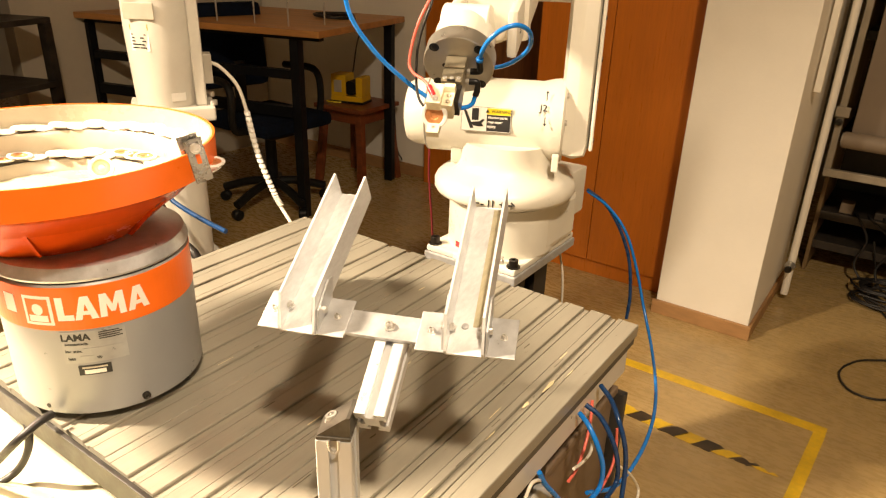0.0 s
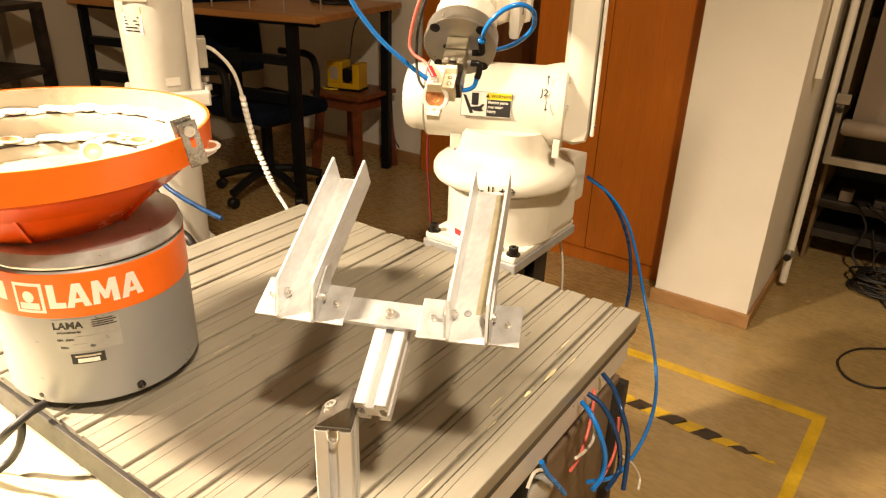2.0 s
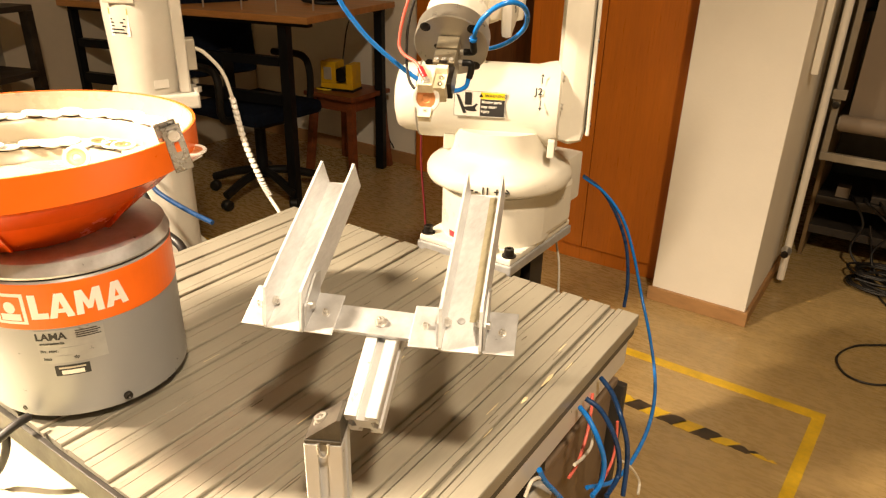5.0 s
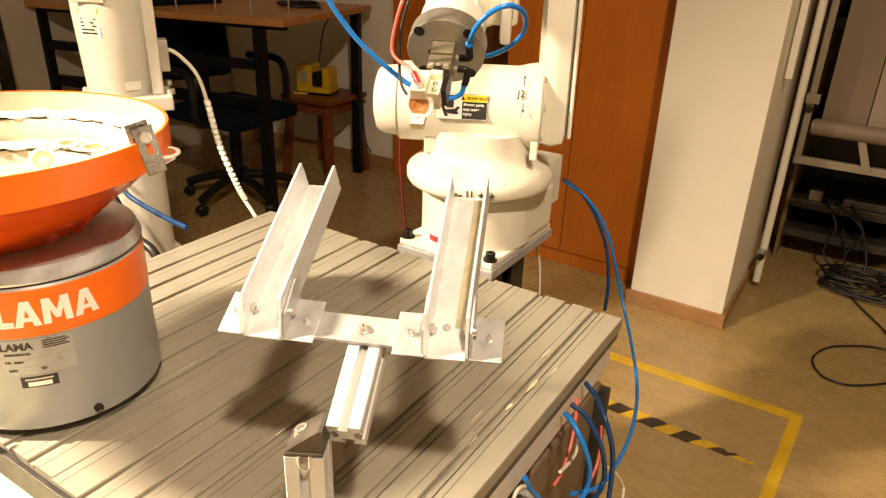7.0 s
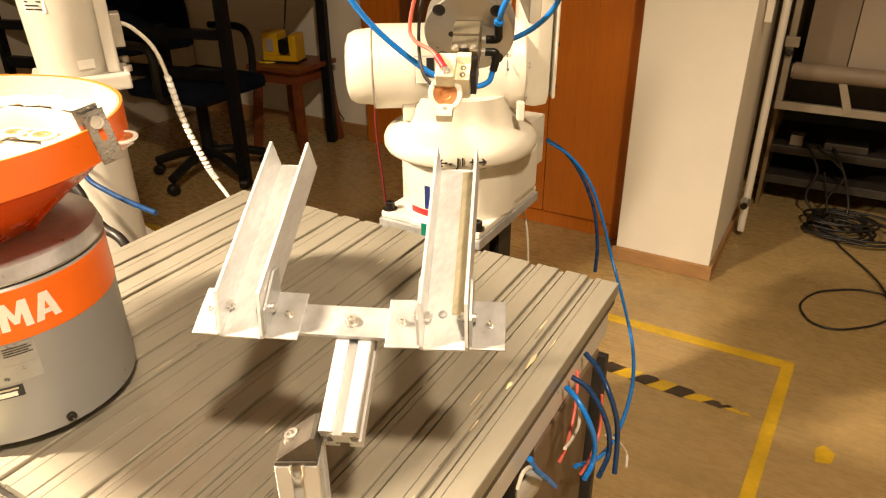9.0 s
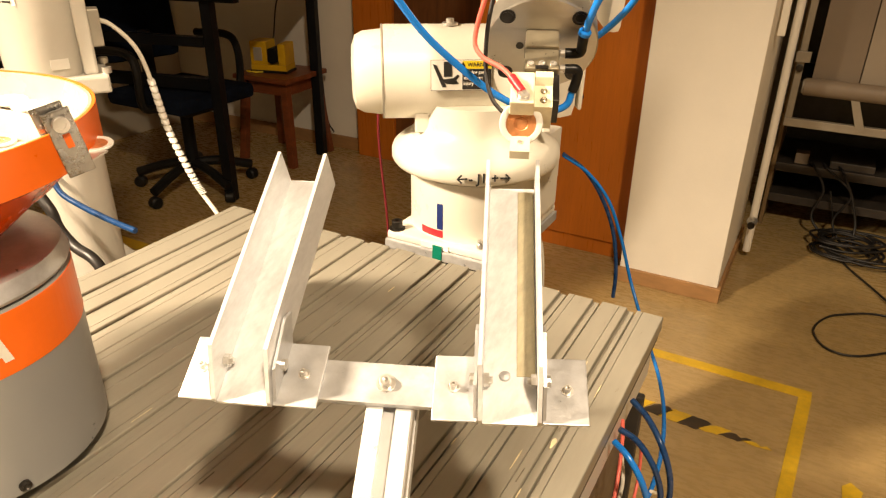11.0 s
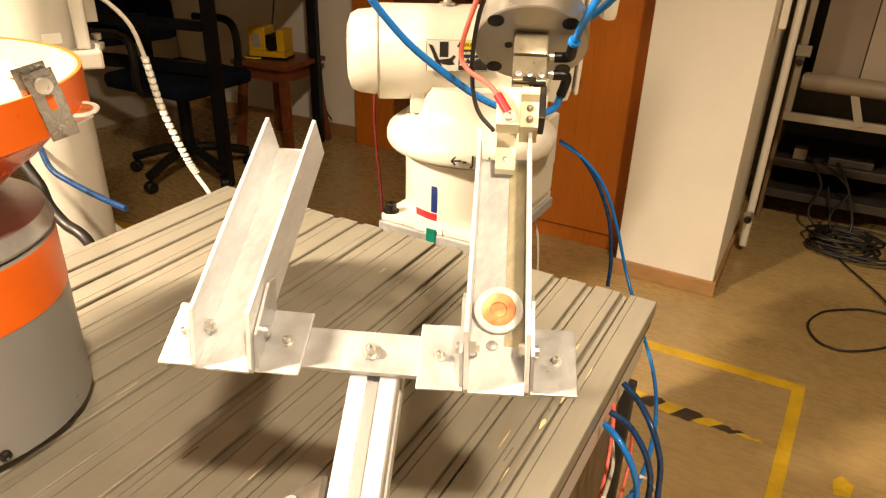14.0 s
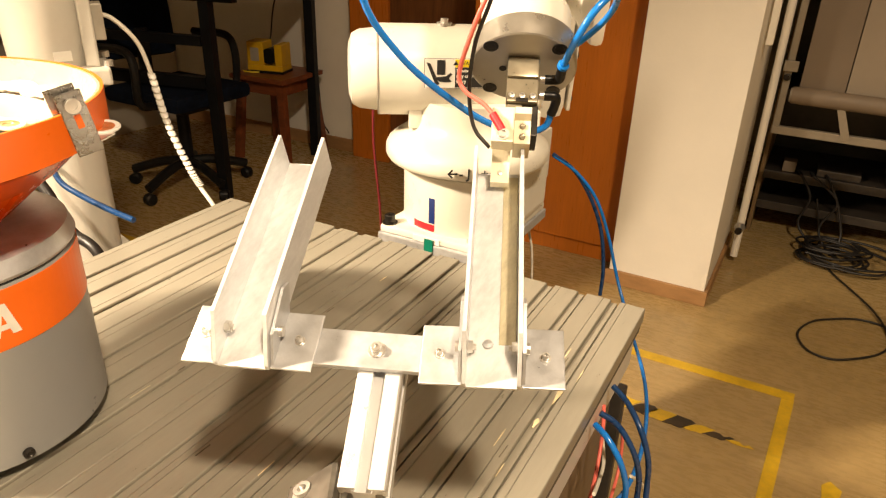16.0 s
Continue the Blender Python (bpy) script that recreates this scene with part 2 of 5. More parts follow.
def hose(points, r, seg=10, steps=10, bm=None):
    """A round hose or wire along a smooth line through the points."""
    bm = bm or bmesh.new()
    line = smooth_path(points, steps)
    side, rings = None, []
    for i, p in enumerate(line):
        d = (line[min(i + 1, len(line) - 1)] - line[max(i - 1, 0)]).normalized()
        if side is None:
            side = d.orthogonal().normalized()
        side = (side - d * side.dot(d)).normalized()
        up = d.cross(side)
        rings.append([bm.verts.new(p + r * (side * math.cos(2 * math.pi * k / seg) + up * math.sin(2 * math.pi * k / seg))) for k in range(seg)])
    for a, b in zip(rings, rings[1:]):
        for k in range(seg):
            j = (k + 1) % seg
            bm.faces.new((a[k], a[j], b[j], b[k]))
    bm.faces.new(rings[0][::-1])
    bm.faces.new(rings[-1])
    return bm


def slab(outline, z0, z1, m=None, bm=None):
    """An upright prism on a flat outline of (x, y) corners."""
    bm = bm or bmesh.new()
    low = [bm.verts.new((x, y, z0)) for x, y in outline]
    top = [bm.verts.new((x, y, z1)) for x, y in outline]
    n = len(outline)
    for k in range(n):
        j = (k + 1) % n
        bm.faces.new((low[k], low[j], top[j], top[k]))
    bm.faces.new(low[::-1])
    bm.faces.new(top)
    bmesh.ops.recalc_face_normals(bm, faces=bm.faces)
    if m is not None:
        bmesh.ops.transform(bm, matrix=m, verts=low + top)
    return bm


def text_bm(words, size, m, depth=0.0003, bold=0.0, wide=1.0):
    """Lettering in the built-in font as a thin mesh, centred on m, facing its +z."""
    cu = bpy.data.curves.new("lettering", "FONT")
    cu.body, cu.size, cu.align_x, cu.align_y, cu.extrude, cu.offset = words, size, "CENTER", "CENTER", depth, bold
    ob = bpy.data.objects.new("lettering", cu)
    me = ob.to_mesh()
    bm = bmesh.new()
    bm.from_mesh(me)
    ob.to_mesh_clear()
    bpy.data.objects.remove(ob)
    bpy.data.curves.remove(cu)
    bmesh.ops.transform(bm, matrix=m @ Matrix.Diagonal((wide, 1, 1, 1)), verts=bm.verts)
    return bm


def slice_x(bm, step):
    """Cut a mesh into narrow strips, so that it can bend."""
    bmesh.ops.triangulate(bm, faces=bm.faces[:])
    xs = [v.co.x for v in bm.verts]
    x = min(xs) + step
    while x < max(xs):
        bmesh.ops.bisect_plane(bm, geom=bm.verts[:] + bm.edges[:] + bm.faces[:], plane_co=(x, 0, 0), plane_no=(1, 0, 0))
        x += step


def bend_round(bm, r):
    """Wrap a flat thing that lies in x, z at y = 0 round a drum of radius r about z, so that x runs along its skin."""
    for v in bm.verts:
        a, out = v.co.x / r, r - v.co.y
        v.co = (out * math.sin(a), -out * math.cos(a), v.co.z)
    return bm

# ---- the room ----
def structure(name, bm, mat, label):
    return solid(name, bm, mat, label, name.split("_")[0], kind="structure")


structure("floor", box(-6.5, 3.0, -3.0, 4.6, -0.1, 0.0), M["floor"], "worn tan linoleum floor with streaks")
structure("ceiling", box(-6.5, 3.0, -3.0, 4.6, 3.15, 3.25), M["ceiling"], "plain white painted ceiling")
# south and east walls stand out of view, darkened to cut bounce light
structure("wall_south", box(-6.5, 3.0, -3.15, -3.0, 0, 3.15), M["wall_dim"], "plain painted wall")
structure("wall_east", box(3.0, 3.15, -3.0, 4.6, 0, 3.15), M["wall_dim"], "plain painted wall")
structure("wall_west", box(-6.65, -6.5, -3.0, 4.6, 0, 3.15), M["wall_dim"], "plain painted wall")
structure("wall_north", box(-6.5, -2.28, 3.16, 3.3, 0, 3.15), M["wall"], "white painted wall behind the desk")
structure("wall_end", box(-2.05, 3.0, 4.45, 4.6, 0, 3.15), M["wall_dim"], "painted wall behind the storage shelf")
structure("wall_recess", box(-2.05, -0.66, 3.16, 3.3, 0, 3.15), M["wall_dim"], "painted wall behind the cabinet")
structure("baseboard", box(-6.5, -2.30, 3.145, 3.16, 0, 0.07, 0.003), M["skirting"], "brown wooden skirting along the wall")

# the white pillar with its skirting
PX0, PX1, PY = -0.646, -0.310, 2.402
structure("pillar", box(PX0, PX1, PY, PY + 0.62, 0, 3.15, 0.004), M["wall"], "white painted square pillar with scuffs")
structure("trim", box(PX0 - 0.012, PX1 + 0.012, PY - 0.012, PY, 0, 0.055, 0.003), M["skirting"], "brown wooden skirting round the pillar")
structure("trim", box(PX1, PX1 + 0.012, PY + 0.002, PY + 0.62, 0, 0.055, 0.003), M["skirting"], "brown wooden skirting round the pillar")

# the door beside the desk
door = tagged(new("door_1"), "dark brown wooden door in a brown frame", "door", kind="structure")
door.matrix_world = pose(-1.85, 3.16, 0)
part("door_leaf", box(-0.20, 0.45, -0.04, -0.002, 0.01, 2.05, 0.003), M["cabinet_dark"], door)
part("door_frame", box(-0.43, -0.20, -0.06, 0.14, 0, 2.12, 0.004), M["cabinet"], door)
part("door_handle", hose([(-0.13, -0.04, 1.02), (-0.13, -0.085, 1.02), (-0.03, -0.09, 1.02)], 0.008), M["steel"], door)


# ---- floor markings ----
def floor_strip(name, bm, mat, label):
    return solid(name, bm, mat, label, "floor tape", "floor markings")


floor_strip("floor_tape", box(-1.15, 0.016, 1.972, 2.012, 0.0005, 0.0018), M["tape_yellow"], "worn yellow floor marking tape")
floor_strip("floor_tape", slab([(-0.016, 1.9715), (0.0165, 1.9715), (-0.014, 1.30), (-0.046, 1.30)], 0.0005, 0.0018), M["tape_yellow"], "worn yellow floor marking tape")
floor_strip("floor_tape", box(-3.0, -2.2, 1.70, 1.755, 0.0005, 0.0018), M["tape_yellow"], "worn yellow floor marking tape under the chair")
hazard = thing("hazard_tape", -0.302, 1.722, 0.0, "torn black and yellow hazard tape on the floor", "floor tape", "floor markings", rz=-4)
n = 10
torn = random.Random(11)
for k in range(n):
    a, b = -0.27 + 0.50 * k / n, -0.27 + 0.50 * (k + 1) / n
    w = 0.026 if k < 7 else 0.026 - 0.006 * (k - 6)
    low = [(a + (b - a) * j / 4 - 0.014, -w + torn.uniform(0, 0.005)) for j in range(5)]
    high = [(a + (b - a) * j / 4 + 0.014, w - torn.uniform(0, 0.003) - (0.008 if torn.random() < 0.15 else 0)) for j in range(4, -1, -1)]
    part("stripe", slab(low + high, 0.0006, 0.0019), M["tape_yellow" if k % 2 else "tape_black"], hazard)
floor_strip("floor_tape", slab([(0.098, 1.655), (0.116, 1.678), (0.142, 1.655), (0.135, 1.615), (0.100, 1.605)], 0.0005, 0.0018), M["tape_yellow"], "short scrap of yellow floor tape")


# ---- the orange cabinet ----
cab = thing("cabinet", -0.95, 2.55, 0, "orange-brown veneered cabinet with two plain doors", "cabinet")
part("body", box(-0.36, 0.305, 0.02, 0.58, 0.06, 2.1, 0.002), M["cabinet"], cab)
part("plinth", box(-0.36, 0.305, 0.012, 0.56, 0.0, 0.06, 0.002), M["cabinet"], cab)
for x0, x1, lx in ((-0.36, -0.058, 0), (-0.055, 0.303, 1)):
    d = part("door", box(x0, x1, 0.0, 0.018, 0.065, 2.095, 0.002), M["cabinet"], cab)
    if lx:
        part("lock", rod((-0.02, 0.001, 1.13), (-0.02, -0.008, 1.13), 0.012, 20, None, 0.002), M["dark_steel"], d)

# ---- conduits and panel beside the pillar ----
def conduit(x, y, z0, z1, w, label):
    t = thing("conduit", x, y, 0, label, "conduit", "wall conduits")
    part("channel", box(-w / 2, w / 2, -0.012, 0.012, z0, z1, 0.003), M["wall"], t)
    part("clip", box(-w / 2 - 0.004, w / 2 + 0.004, -0.015, 0.015, z0 + 0.30, z0 + 0.32, 0.002), M["rack_grey"], t)


conduit(-0.292, 2.575, 0.864, 2.68, 0.022, "white plastic cable conduit ending above the floor")
pipe = thing("heating_pipe", -0.266, 2.82, 0, "white painted pipe with a valve at its foot", "pipe")
part("pipe", rod((0, 0, 0.03), (0, 0, 2.69), 0.014, 16), M["wall"], pipe, smooth=True)
part("valve", turned([(0, 0), (0.016, 0), (0.02, 0.01), (0.014, 0.03), (0.009, 0.05), (0, 0.05)], 16, pose(0.0, -0.012, 0.16, 90)), M["steel"], pipe)
part("valve_knob", turned([(0, 0), (0.013, 0), (0.013, 0.012), (0, 0.012)], 12, pose(0.0, -0.06, 0.16, 90)), M["dark_steel"], pipe)

# ---- rack behind the pillar ----
# stand and shelf are coloured darker in place of the pillar's shade
stand_frame = thing("display_stand", 0.10, 2.80, 0, "pale board on a grey steel stand with a roller below", "stand")
part("upright", box(-0.338, -0.316, 0.0, 0.022, 0.54, 1.75, 0.002), M["stand_grey"], stand_frame)
part("rail", box(-0.338, 0.62, -0.004, 0.018, 0.535, 0.563, 0.002), M["stand_grey"], stand_frame)
part("brace", slab([(-0.155, 0.655), (-0.130, 0.655), (-0.090, 0.552), (-0.115, 0.545)], -0.003, 0.003, pose(0, -0.008, 0, 90)), M["stand_grey"], stand_frame)
part("board", box(-0.283, -0.142, 0.030, 0.045, 0.68, 1.75, 0.002), M["rack_panel"], stand_frame, "brownish board darkened as in the pillar's shade")
part("board", box(-0.139, 0.62, 0.026, 0.041, 0.68, 1.75, 0.002), M["rack_panel_light"], stand_frame, "pale board")
part("clamp_knob", turned([(0, 0), (0.012, 0), (0.012, 0.012), (0.006, 0.016), (0, 0.016)], 16, pose(-0.327, -0.001, 0.735, 90)), M["dark_steel"], stand_frame)
part("clamp_plate", box(-0.345, -0.300, -0.012, -0.001, 0.755, 0.79, 0.002), M["stand_grey"], stand_frame)
for x in (0.36, 0.60):
    part("leg", box(x - 0.015, x + 0.015, 0.019, 0.049, 0.0, 0.70, 0.002), M["stand_grey"], stand_frame)
    part("foot", box(x - 0.018, x + 0.018, -0.20, 0.25, 0.0, 0.03, 0.002), M["stand_grey"], stand_frame)
roll = part("roller", rod((-0.300, 0.000, 0.676), (0.62, 0.000, 0.668), 0.029, 24), M["rack_panel"], stand_frame, "rolled sheet in a tube", smooth=True)
part("roller_cap", rod((-0.306, 0.0, 0.676), (-0.3005, 0.0, 0.676), 0.024, 20), M["stand_grey"], roll)

shelf_unit = thing("storage_shelf", 0.15, 3.20, 0, "open storage shelf with bays, coloured dark as in shade", "shelf")
for x in (-0.40, 0.70):
    part("side_board", box(x - 0.012, x + 0.004, 0.0, 0.42, 0.0, 1.8, 0.002), M["board_wood"], shelf_unit)
for z in (0.128, 0.262, 0.60, 1.0, 1.4):
    part("shelf", box(-0.395, 0.687, 0.004, 0.41, z - 0.018, z + 0.018, 0.002), M["rack_dark"], shelf_unit)
part("back_board", box(-0.395, 0.687, 0.41, 0.42, 0.0, 1.8), M["metal_dark"], shelf_unit)
for x, w, d, h, mat in ((-0.33, 0.05, 0.06, 0.045, "rack_panel"), (-0.20, 0.16, 0.10, 0.030, "rack_dark"), (0.05, 0.22, 0.2, 0.10, "metal_dark"), (0.30, 0.18, 0.2, 0.08, "metal_dark")):
    solid("storage_box", box(0.15 + x, 0.15 + x + w, 3.22, 3.22 + d, 0.2805, 0.2805 + h, 0.004), M[mat], "small dull box standing on the storage shelf", "box", "boxes on the shelf")

# ---- floor cables ----
def lone_cable(points, r, mat, label, name="floor_cable"):
    return solid(name, hose(points, r), M[mat], label, "cable", "loose cables", smooth=True)


lone_cable([(0.476, 2.434, 0.006), (0.226, 2.574, 0.006), (0.076, 2.514, 0.006), (0.016, 2.434, 0.006), (0.001, 2.344, 0.006), (0.046, 2.264, 0.006), (0.136, 2.274, 0.006), (0.256, 2.414, 0.008), (0.226, 2.634, 0.012), (0.076, 2.934, 0.006), (-0.004, 3.164, 0.006), (0.026, 3.174, 0.020), (-0.024, 3.184, 0.200)], 0.0036, "wire_black", "thin dark cable looping over the floor")
rnd = random.Random(4)
for k in range(7):
    pts = []
    cx0, cy0, rr = 0.10 + rnd.uniform(-0.05, 0.06), 3.06 + rnd.uniform(-0.05, 0.05), rnd.uniform(0.07, 0.14)
    for j in range(9):
        a = j * 0.9 + rnd.uniform(-0.15, 0.15) + k
        pts.append((cx0 + 1.3 * rr * math.cos(a), cy0 + rr * math.sin(a), 0.008 + 0.006 * k + 0.003 * j))
    lone_cable(pts, 0.005, "wire_black", "black cable coiled on the floor by the storage shelf")
for k in range(3):
    x = -0.02 + 0.05 * k
    lone_cable([(x - 0.10, 3.24, 0.29), (x - 0.08, 3.185, 0.285), (x - 0.03 + 0.05 * (k % 2), 3.175, 0.20), (x - 0.05 + 0.03 * k, 3.16, 0.09), (x + 0.02, 3.12, 0.02), (0.06 + 0.05 * k, 3.04, 0.012)], 0.005, "wire_black", "black cable hanging from the storage shelf")

# ---- desk, stool, chair, yellow device ----
desk = thing("lab_desk", -2.225, 2.24, 0.0, "tall lab desk with an orange wood top and black steel legs", "desk", rz=13)
part("desktop", box(-1.5, 0.0, 0.0, 0.88, 0.88, 0.91, 0.004), M["desk_wood"], desk)
for x in (-1.42, -0.165):
    for y in (0.07, 0.80):
        x1 = x + (0.11 if y > 0.5 and x > -1 else 0)
        part("leg", box(x1 - 0.023, x1 + 0.023, y - 0.023, y + 0.023, 0, 0.86, 0.003), M["black_steel"], desk)
for y in (0.07, 0.80):
    part("rail", box(-1.45, -0.03, y - 0.02, y + 0.02, 0.86, 0.88), M["black_steel"], desk)
part("rail", box(-1.39, -0.195, 0.05, 0.09, 0.50, 0.55), M["black_steel"], desk)
part("rail", box(-1.39, -0.195, 0.05, 0.09, 0.68, 0.72), M["black_steel"], desk)
for x, y, h in ((-0.62, 0.10, 0.12), (-0.42, 0.12, 0.10), (-0.22, 0.10, 0.13), (-0.12, 0.25, 0.10)):
    p = desk.matrix_world @ Vector((x, y, 0.91))
    solid("threaded_rod", rod(p, p + Vector((0, 0, h)), 0.004, 8), M["steel"], "thin steel rod standing on the desk", "rod", "rods on the desk")
solid("cable_heap", hose([desk.matrix_world @ Vector(p) for p in ((-0.35, 0.55, 0.918), (-0.25, 0.62, 0.923), (-0.15, 0.55, 0.918), (-0.22, 0.46, 0.923), (-0.34, 0.52, 0.928), (-0.18, 0.59, 0.933), (-0.1, 0.5, 0.918))], 0.008), M["wire_black"], "heap of black cable on the desk", "cable")

stool = thing("stool", -2.61, 2.905, 0, "red-brown stained wooden stool with splayed legs", "stool", rz=2)
part("seat", box(-0.17, 0.17, -0.17, 0.17, 0.425, 0.45, 0.006), M["stool_wood"], stool)
for sx in (-1, 1):
    for sy in (-1, 1):
        leg = bmesh.new()
        geo = box(-0.019, 0.019, -0.019, 0.019, 0.0, 0.425, 0.003, None, leg)
        for v in leg.verts:
            k = 1 - v.co.z / 0.425
            v.co.x += sx * (0.125 + 0.035 * k)
            v.co.y += sy * (0.125 + 0.035 * k)
        part("leg", leg, M["stool_wood"], stool)
for s in (-1, 1):
    part("apron", box(-0.105, 0.105, s * 0.125 - 0.01, s * 0.125 + 0.01, 0.36, 0.4245), M["stool_wood"], stool)
    part("apron", box(s * 0.125 - 0.01, s * 0.125 + 0.01, -0.105, 0.105, 0.36, 0.4245), M["stool_wood"], stool)

dev = thing("laser_device", -2.635, 2.885, 0.45, "yellow plastic laser scanner with a black recess", "device", rz=16)
part("foot", box(-0.10, 0.10, -0.06, 0.06, 0.0, 0.012, 0.003), M["black_plastic"], dev)
part("base", slab([(-0.095, -0.055), (0.095, -0.055), (0.095, 0.055), (-0.095, 0.055)], 0.013, 0.04), M["yellow_plastic"], dev)
part("head", box(-0.095, -0.005, -0.055, 0.055, 0.04, 0.155, 0.006), M["yellow_plastic"], dev)
part("rear", box(0.055, 0.095, -0.055, 0.055, 0.04, 0.145, 0.005), M["yellow_plastic"], dev)
part("recess", rod((0.018, -0.05, 0.085), (0.018, 0.05, 0.085), 0.038, 20), M["black_plastic"], dev)
part("window", box(-0.075, -0.03, -0.058, -0.0545, 0.06, 0.125, 0.001), M["rack_grey"], dev)
solid("device_cable", hose([(-2.66, 2.93, 0.60), (-2.68, 3.02, 0.80), (-2.60, 3.10, 0.86), (-2.52, 3.10, 0.70), (-2.50, 3.12, 0.20), (-2.44, 3.1, 0.1)], 0.004), M["wire_black"], "thin dark cable of the yellow device", "cable")
for k in range(4):
    solid("screw", rod((-2.74 + 0.02 * k, 2.80 - 0.013 * (k % 2), 0.455), (-2.71 + 0.02 * k, 2.79 + 0.01 * k, 0.455), 0.004, 8), M["label_yellow"], "small brass-yellow screw lying on the stool", "screw", "screws on the stool")

chair = thing("office_chair", -2.65, 2.295, 0, "dark blue office chair on a black star base", "chair")
part("seat", box(-0.23, 0.23, -0.22, 0.22, 0.42, 0.49, 0.03), M["chair_cloth"], chair, smooth=True)
part("backrest", box(-0.20, 0.20, -0.035, 0.035, 0.56, 0.98, 0.03, pose(0, 0, 0, 0, 0, 78) @ pose(0, 0.29, 0, -6)), M["chair_cloth"], chair, smooth=True)
part("back_bar", box(-0.03, 0.03, -0.01, 0.01, 0.40, 0.7, 0.004, pose(0, 0, 0, 0, 0, 78) @ pose(0, 0.27, 0)), M["black_plastic"], chair)
part("gas_lift", rod((0, 0, 0.10), (0, 0, 0.42), 0.028, 20), M["black_steel"], chair, smooth=True)
part("mechanism", box(-0.10, 0.10, -0.08, 0.08, 0.37, 0.42, 0.008), M["black_plastic"], chair)
for k in range(5):
    a = radians(205 + 72 * k)
    arm = part("base_arm", hose([(0, 0, 0.13), (0.12 * math.cos(a), 0.12 * math.sin(a), 0.12), (0.27 * math.cos(a), 0.27 * math.sin(a), 0.075)], 0.022, 10), M["black_plastic"], chair)
    part("castor", turned([(0, -0.022), (0.02, -0.022), (0.027, -0.015), (0.027, 0.015), (0.02, 0.022), (0, 0.022)], 18, pose(0.27 * math.cos(a), 0.27 * math.sin(a), 0.027, 90, 0, 30 + 50 * k)), M["black_plastic"], arm)
for s in (-1, 1):
    part("armrest", hose([(0.08, s * 0.21, 0.44), (0.08, s * 0.28, 0.47), (0.06, s * 0.28, 0.66), (-0.17, s * 0.28, 0.67)], 0.018), M["black_plastic"], chair)
# ---- machine trolley at the far side ----
mt = thing("machine_trolley", -3.5, 1.25, 0, "dark workshop trolley with a small machine on it", "trolley", rz=20)
for z in (0.32, 0.62, 0.90):
    part("shelf", box(-0.32, 0.32, -0.30, 0.30, z, z + 0.025, 0.003), M["dark_machine"], mt)
for sx in (-1, 1):
    for sy in (-1, 1):
        part("leg", box(sx * 0.30 - 0.02, sx * 0.30 + 0.02, sy * 0.28 - 0.02, sy * 0.28 + 0.02, 0, 0.9), M["dark_machine"], mt)
part("machine_body", box(-0.22, 0.10, -0.2, 0.2, 0.925, 1.12, 0.02), M["dark_machine"], mt)
part("chuck", rod((0.10, -0.05, 1.03), (0.24, -0.05, 1.03), 0.06, 20), M["black_plastic"], mt, smooth=True)
part("lever", hose([(0.18, -0.12, 1.0), (0.20, -0.2, 1.10), (0.18, -0.24, 1.2)], 0.01), M["steel"], mt)
part("motor", rod((-0.15, -0.1, 0.70), (0.15, -0.1, 0.70), 0.05, 20), M["black_plastic"], mt)
solid("cardboard_box", box(-3.62, -3.25, 1.05, 1.4, 0.346, 0.50, 0.004), M["desk_wood"], "brown cardboard box on the trolley shelf", "box")
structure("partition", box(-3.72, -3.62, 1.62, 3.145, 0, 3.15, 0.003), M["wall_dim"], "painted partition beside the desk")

# ---- white column robot on its pedestal ----
col = thing("column_robot", -1.281, 0.848, 0.0, "white column robot on a round pedestal", "robot", rz=56)
part("pedestal_box", box(-0.13, 0.13, -0.13, 0.13, 0.0, 0.47, 0.004), M["metal_dark"], col)
part("pedestal", rod((0, 0, 0.5), (0, 0, 0.925), 0.056, 40), M["column_paint"], col, smooth=True)
part("foot", rod((0, 0, 0.47), (0, 0, 0.50), 0.16, 40, None, 0.003), M["column_paint"], col)
for k in range(4):
    a = 90 * k + 12
    part("gusset", slab([(0.05, 0.0), (0.15, 0.0), (0.05, 0.13)], -0.006, 0.006, pose(0, 0, 0.5, 90, 0, a)), M["column_paint"], col)
part("base_block", box(-0.075, 0.088, -0.07, 0.07, 0.925, 0.953, 0.004), M["column_paint"], col)
part("column", turned([(0.0, 0.953), (0.060, 0.953), (0.062, 0.962), (0.068, 1.10), (0.068, 1.165), (0, 1.165)], 40), M["column_paint"], col, smooth=True)
part("collar", rod((0, 0, 1.165), (0, 0, 1.22), 0.070, 40), M["steel"], col, smooth=True)
part("head", box(-0.15, 0.10, -0.09, 0.09, 1.22, 1.40, 0.02), M["column_paint"], col)
part("back_plate", box(0.052, 0.074, -0.05, 0.05, 0.953, 1.21, 0.004), M["column_paint"], col)
for a in (-60, 60):
    part("bolt", rod((0.086, 0.045 * a / 60, 0.953), (0.086, 0.045 * a / 60, 0.963), 0.008, 12), M["steel"], col)
lab = part("warning_label", bend_round(box(-0.012, 0.028, -0.0006, 0.0002, 1.065, 1.115), 0.0675), M["label_white"], col, "white label with an orange header")
lab.matrix_local = pose(0, 0, 0, 0, 0, -42)
head = part("label_header", bend_round(box(-0.012, 0.028, -0.0009, -0.0005, 1.104, 1.115), 0.0675), M["label_orange"], lab)
for k in range(5):
    part("print_bar", bend_round(box(-0.009, 0.022 - 0.004 * (k % 2), -0.001, -0.0006, 1.070 + 0.0062 * k, 1.0725 + 0.0062 * k), 0.0675), M["print"], lab)
plate = part("type_plate", box(-0.014, 0.014, -0.001, 0.0, -0.008, 0.008), M["label_white"], col)
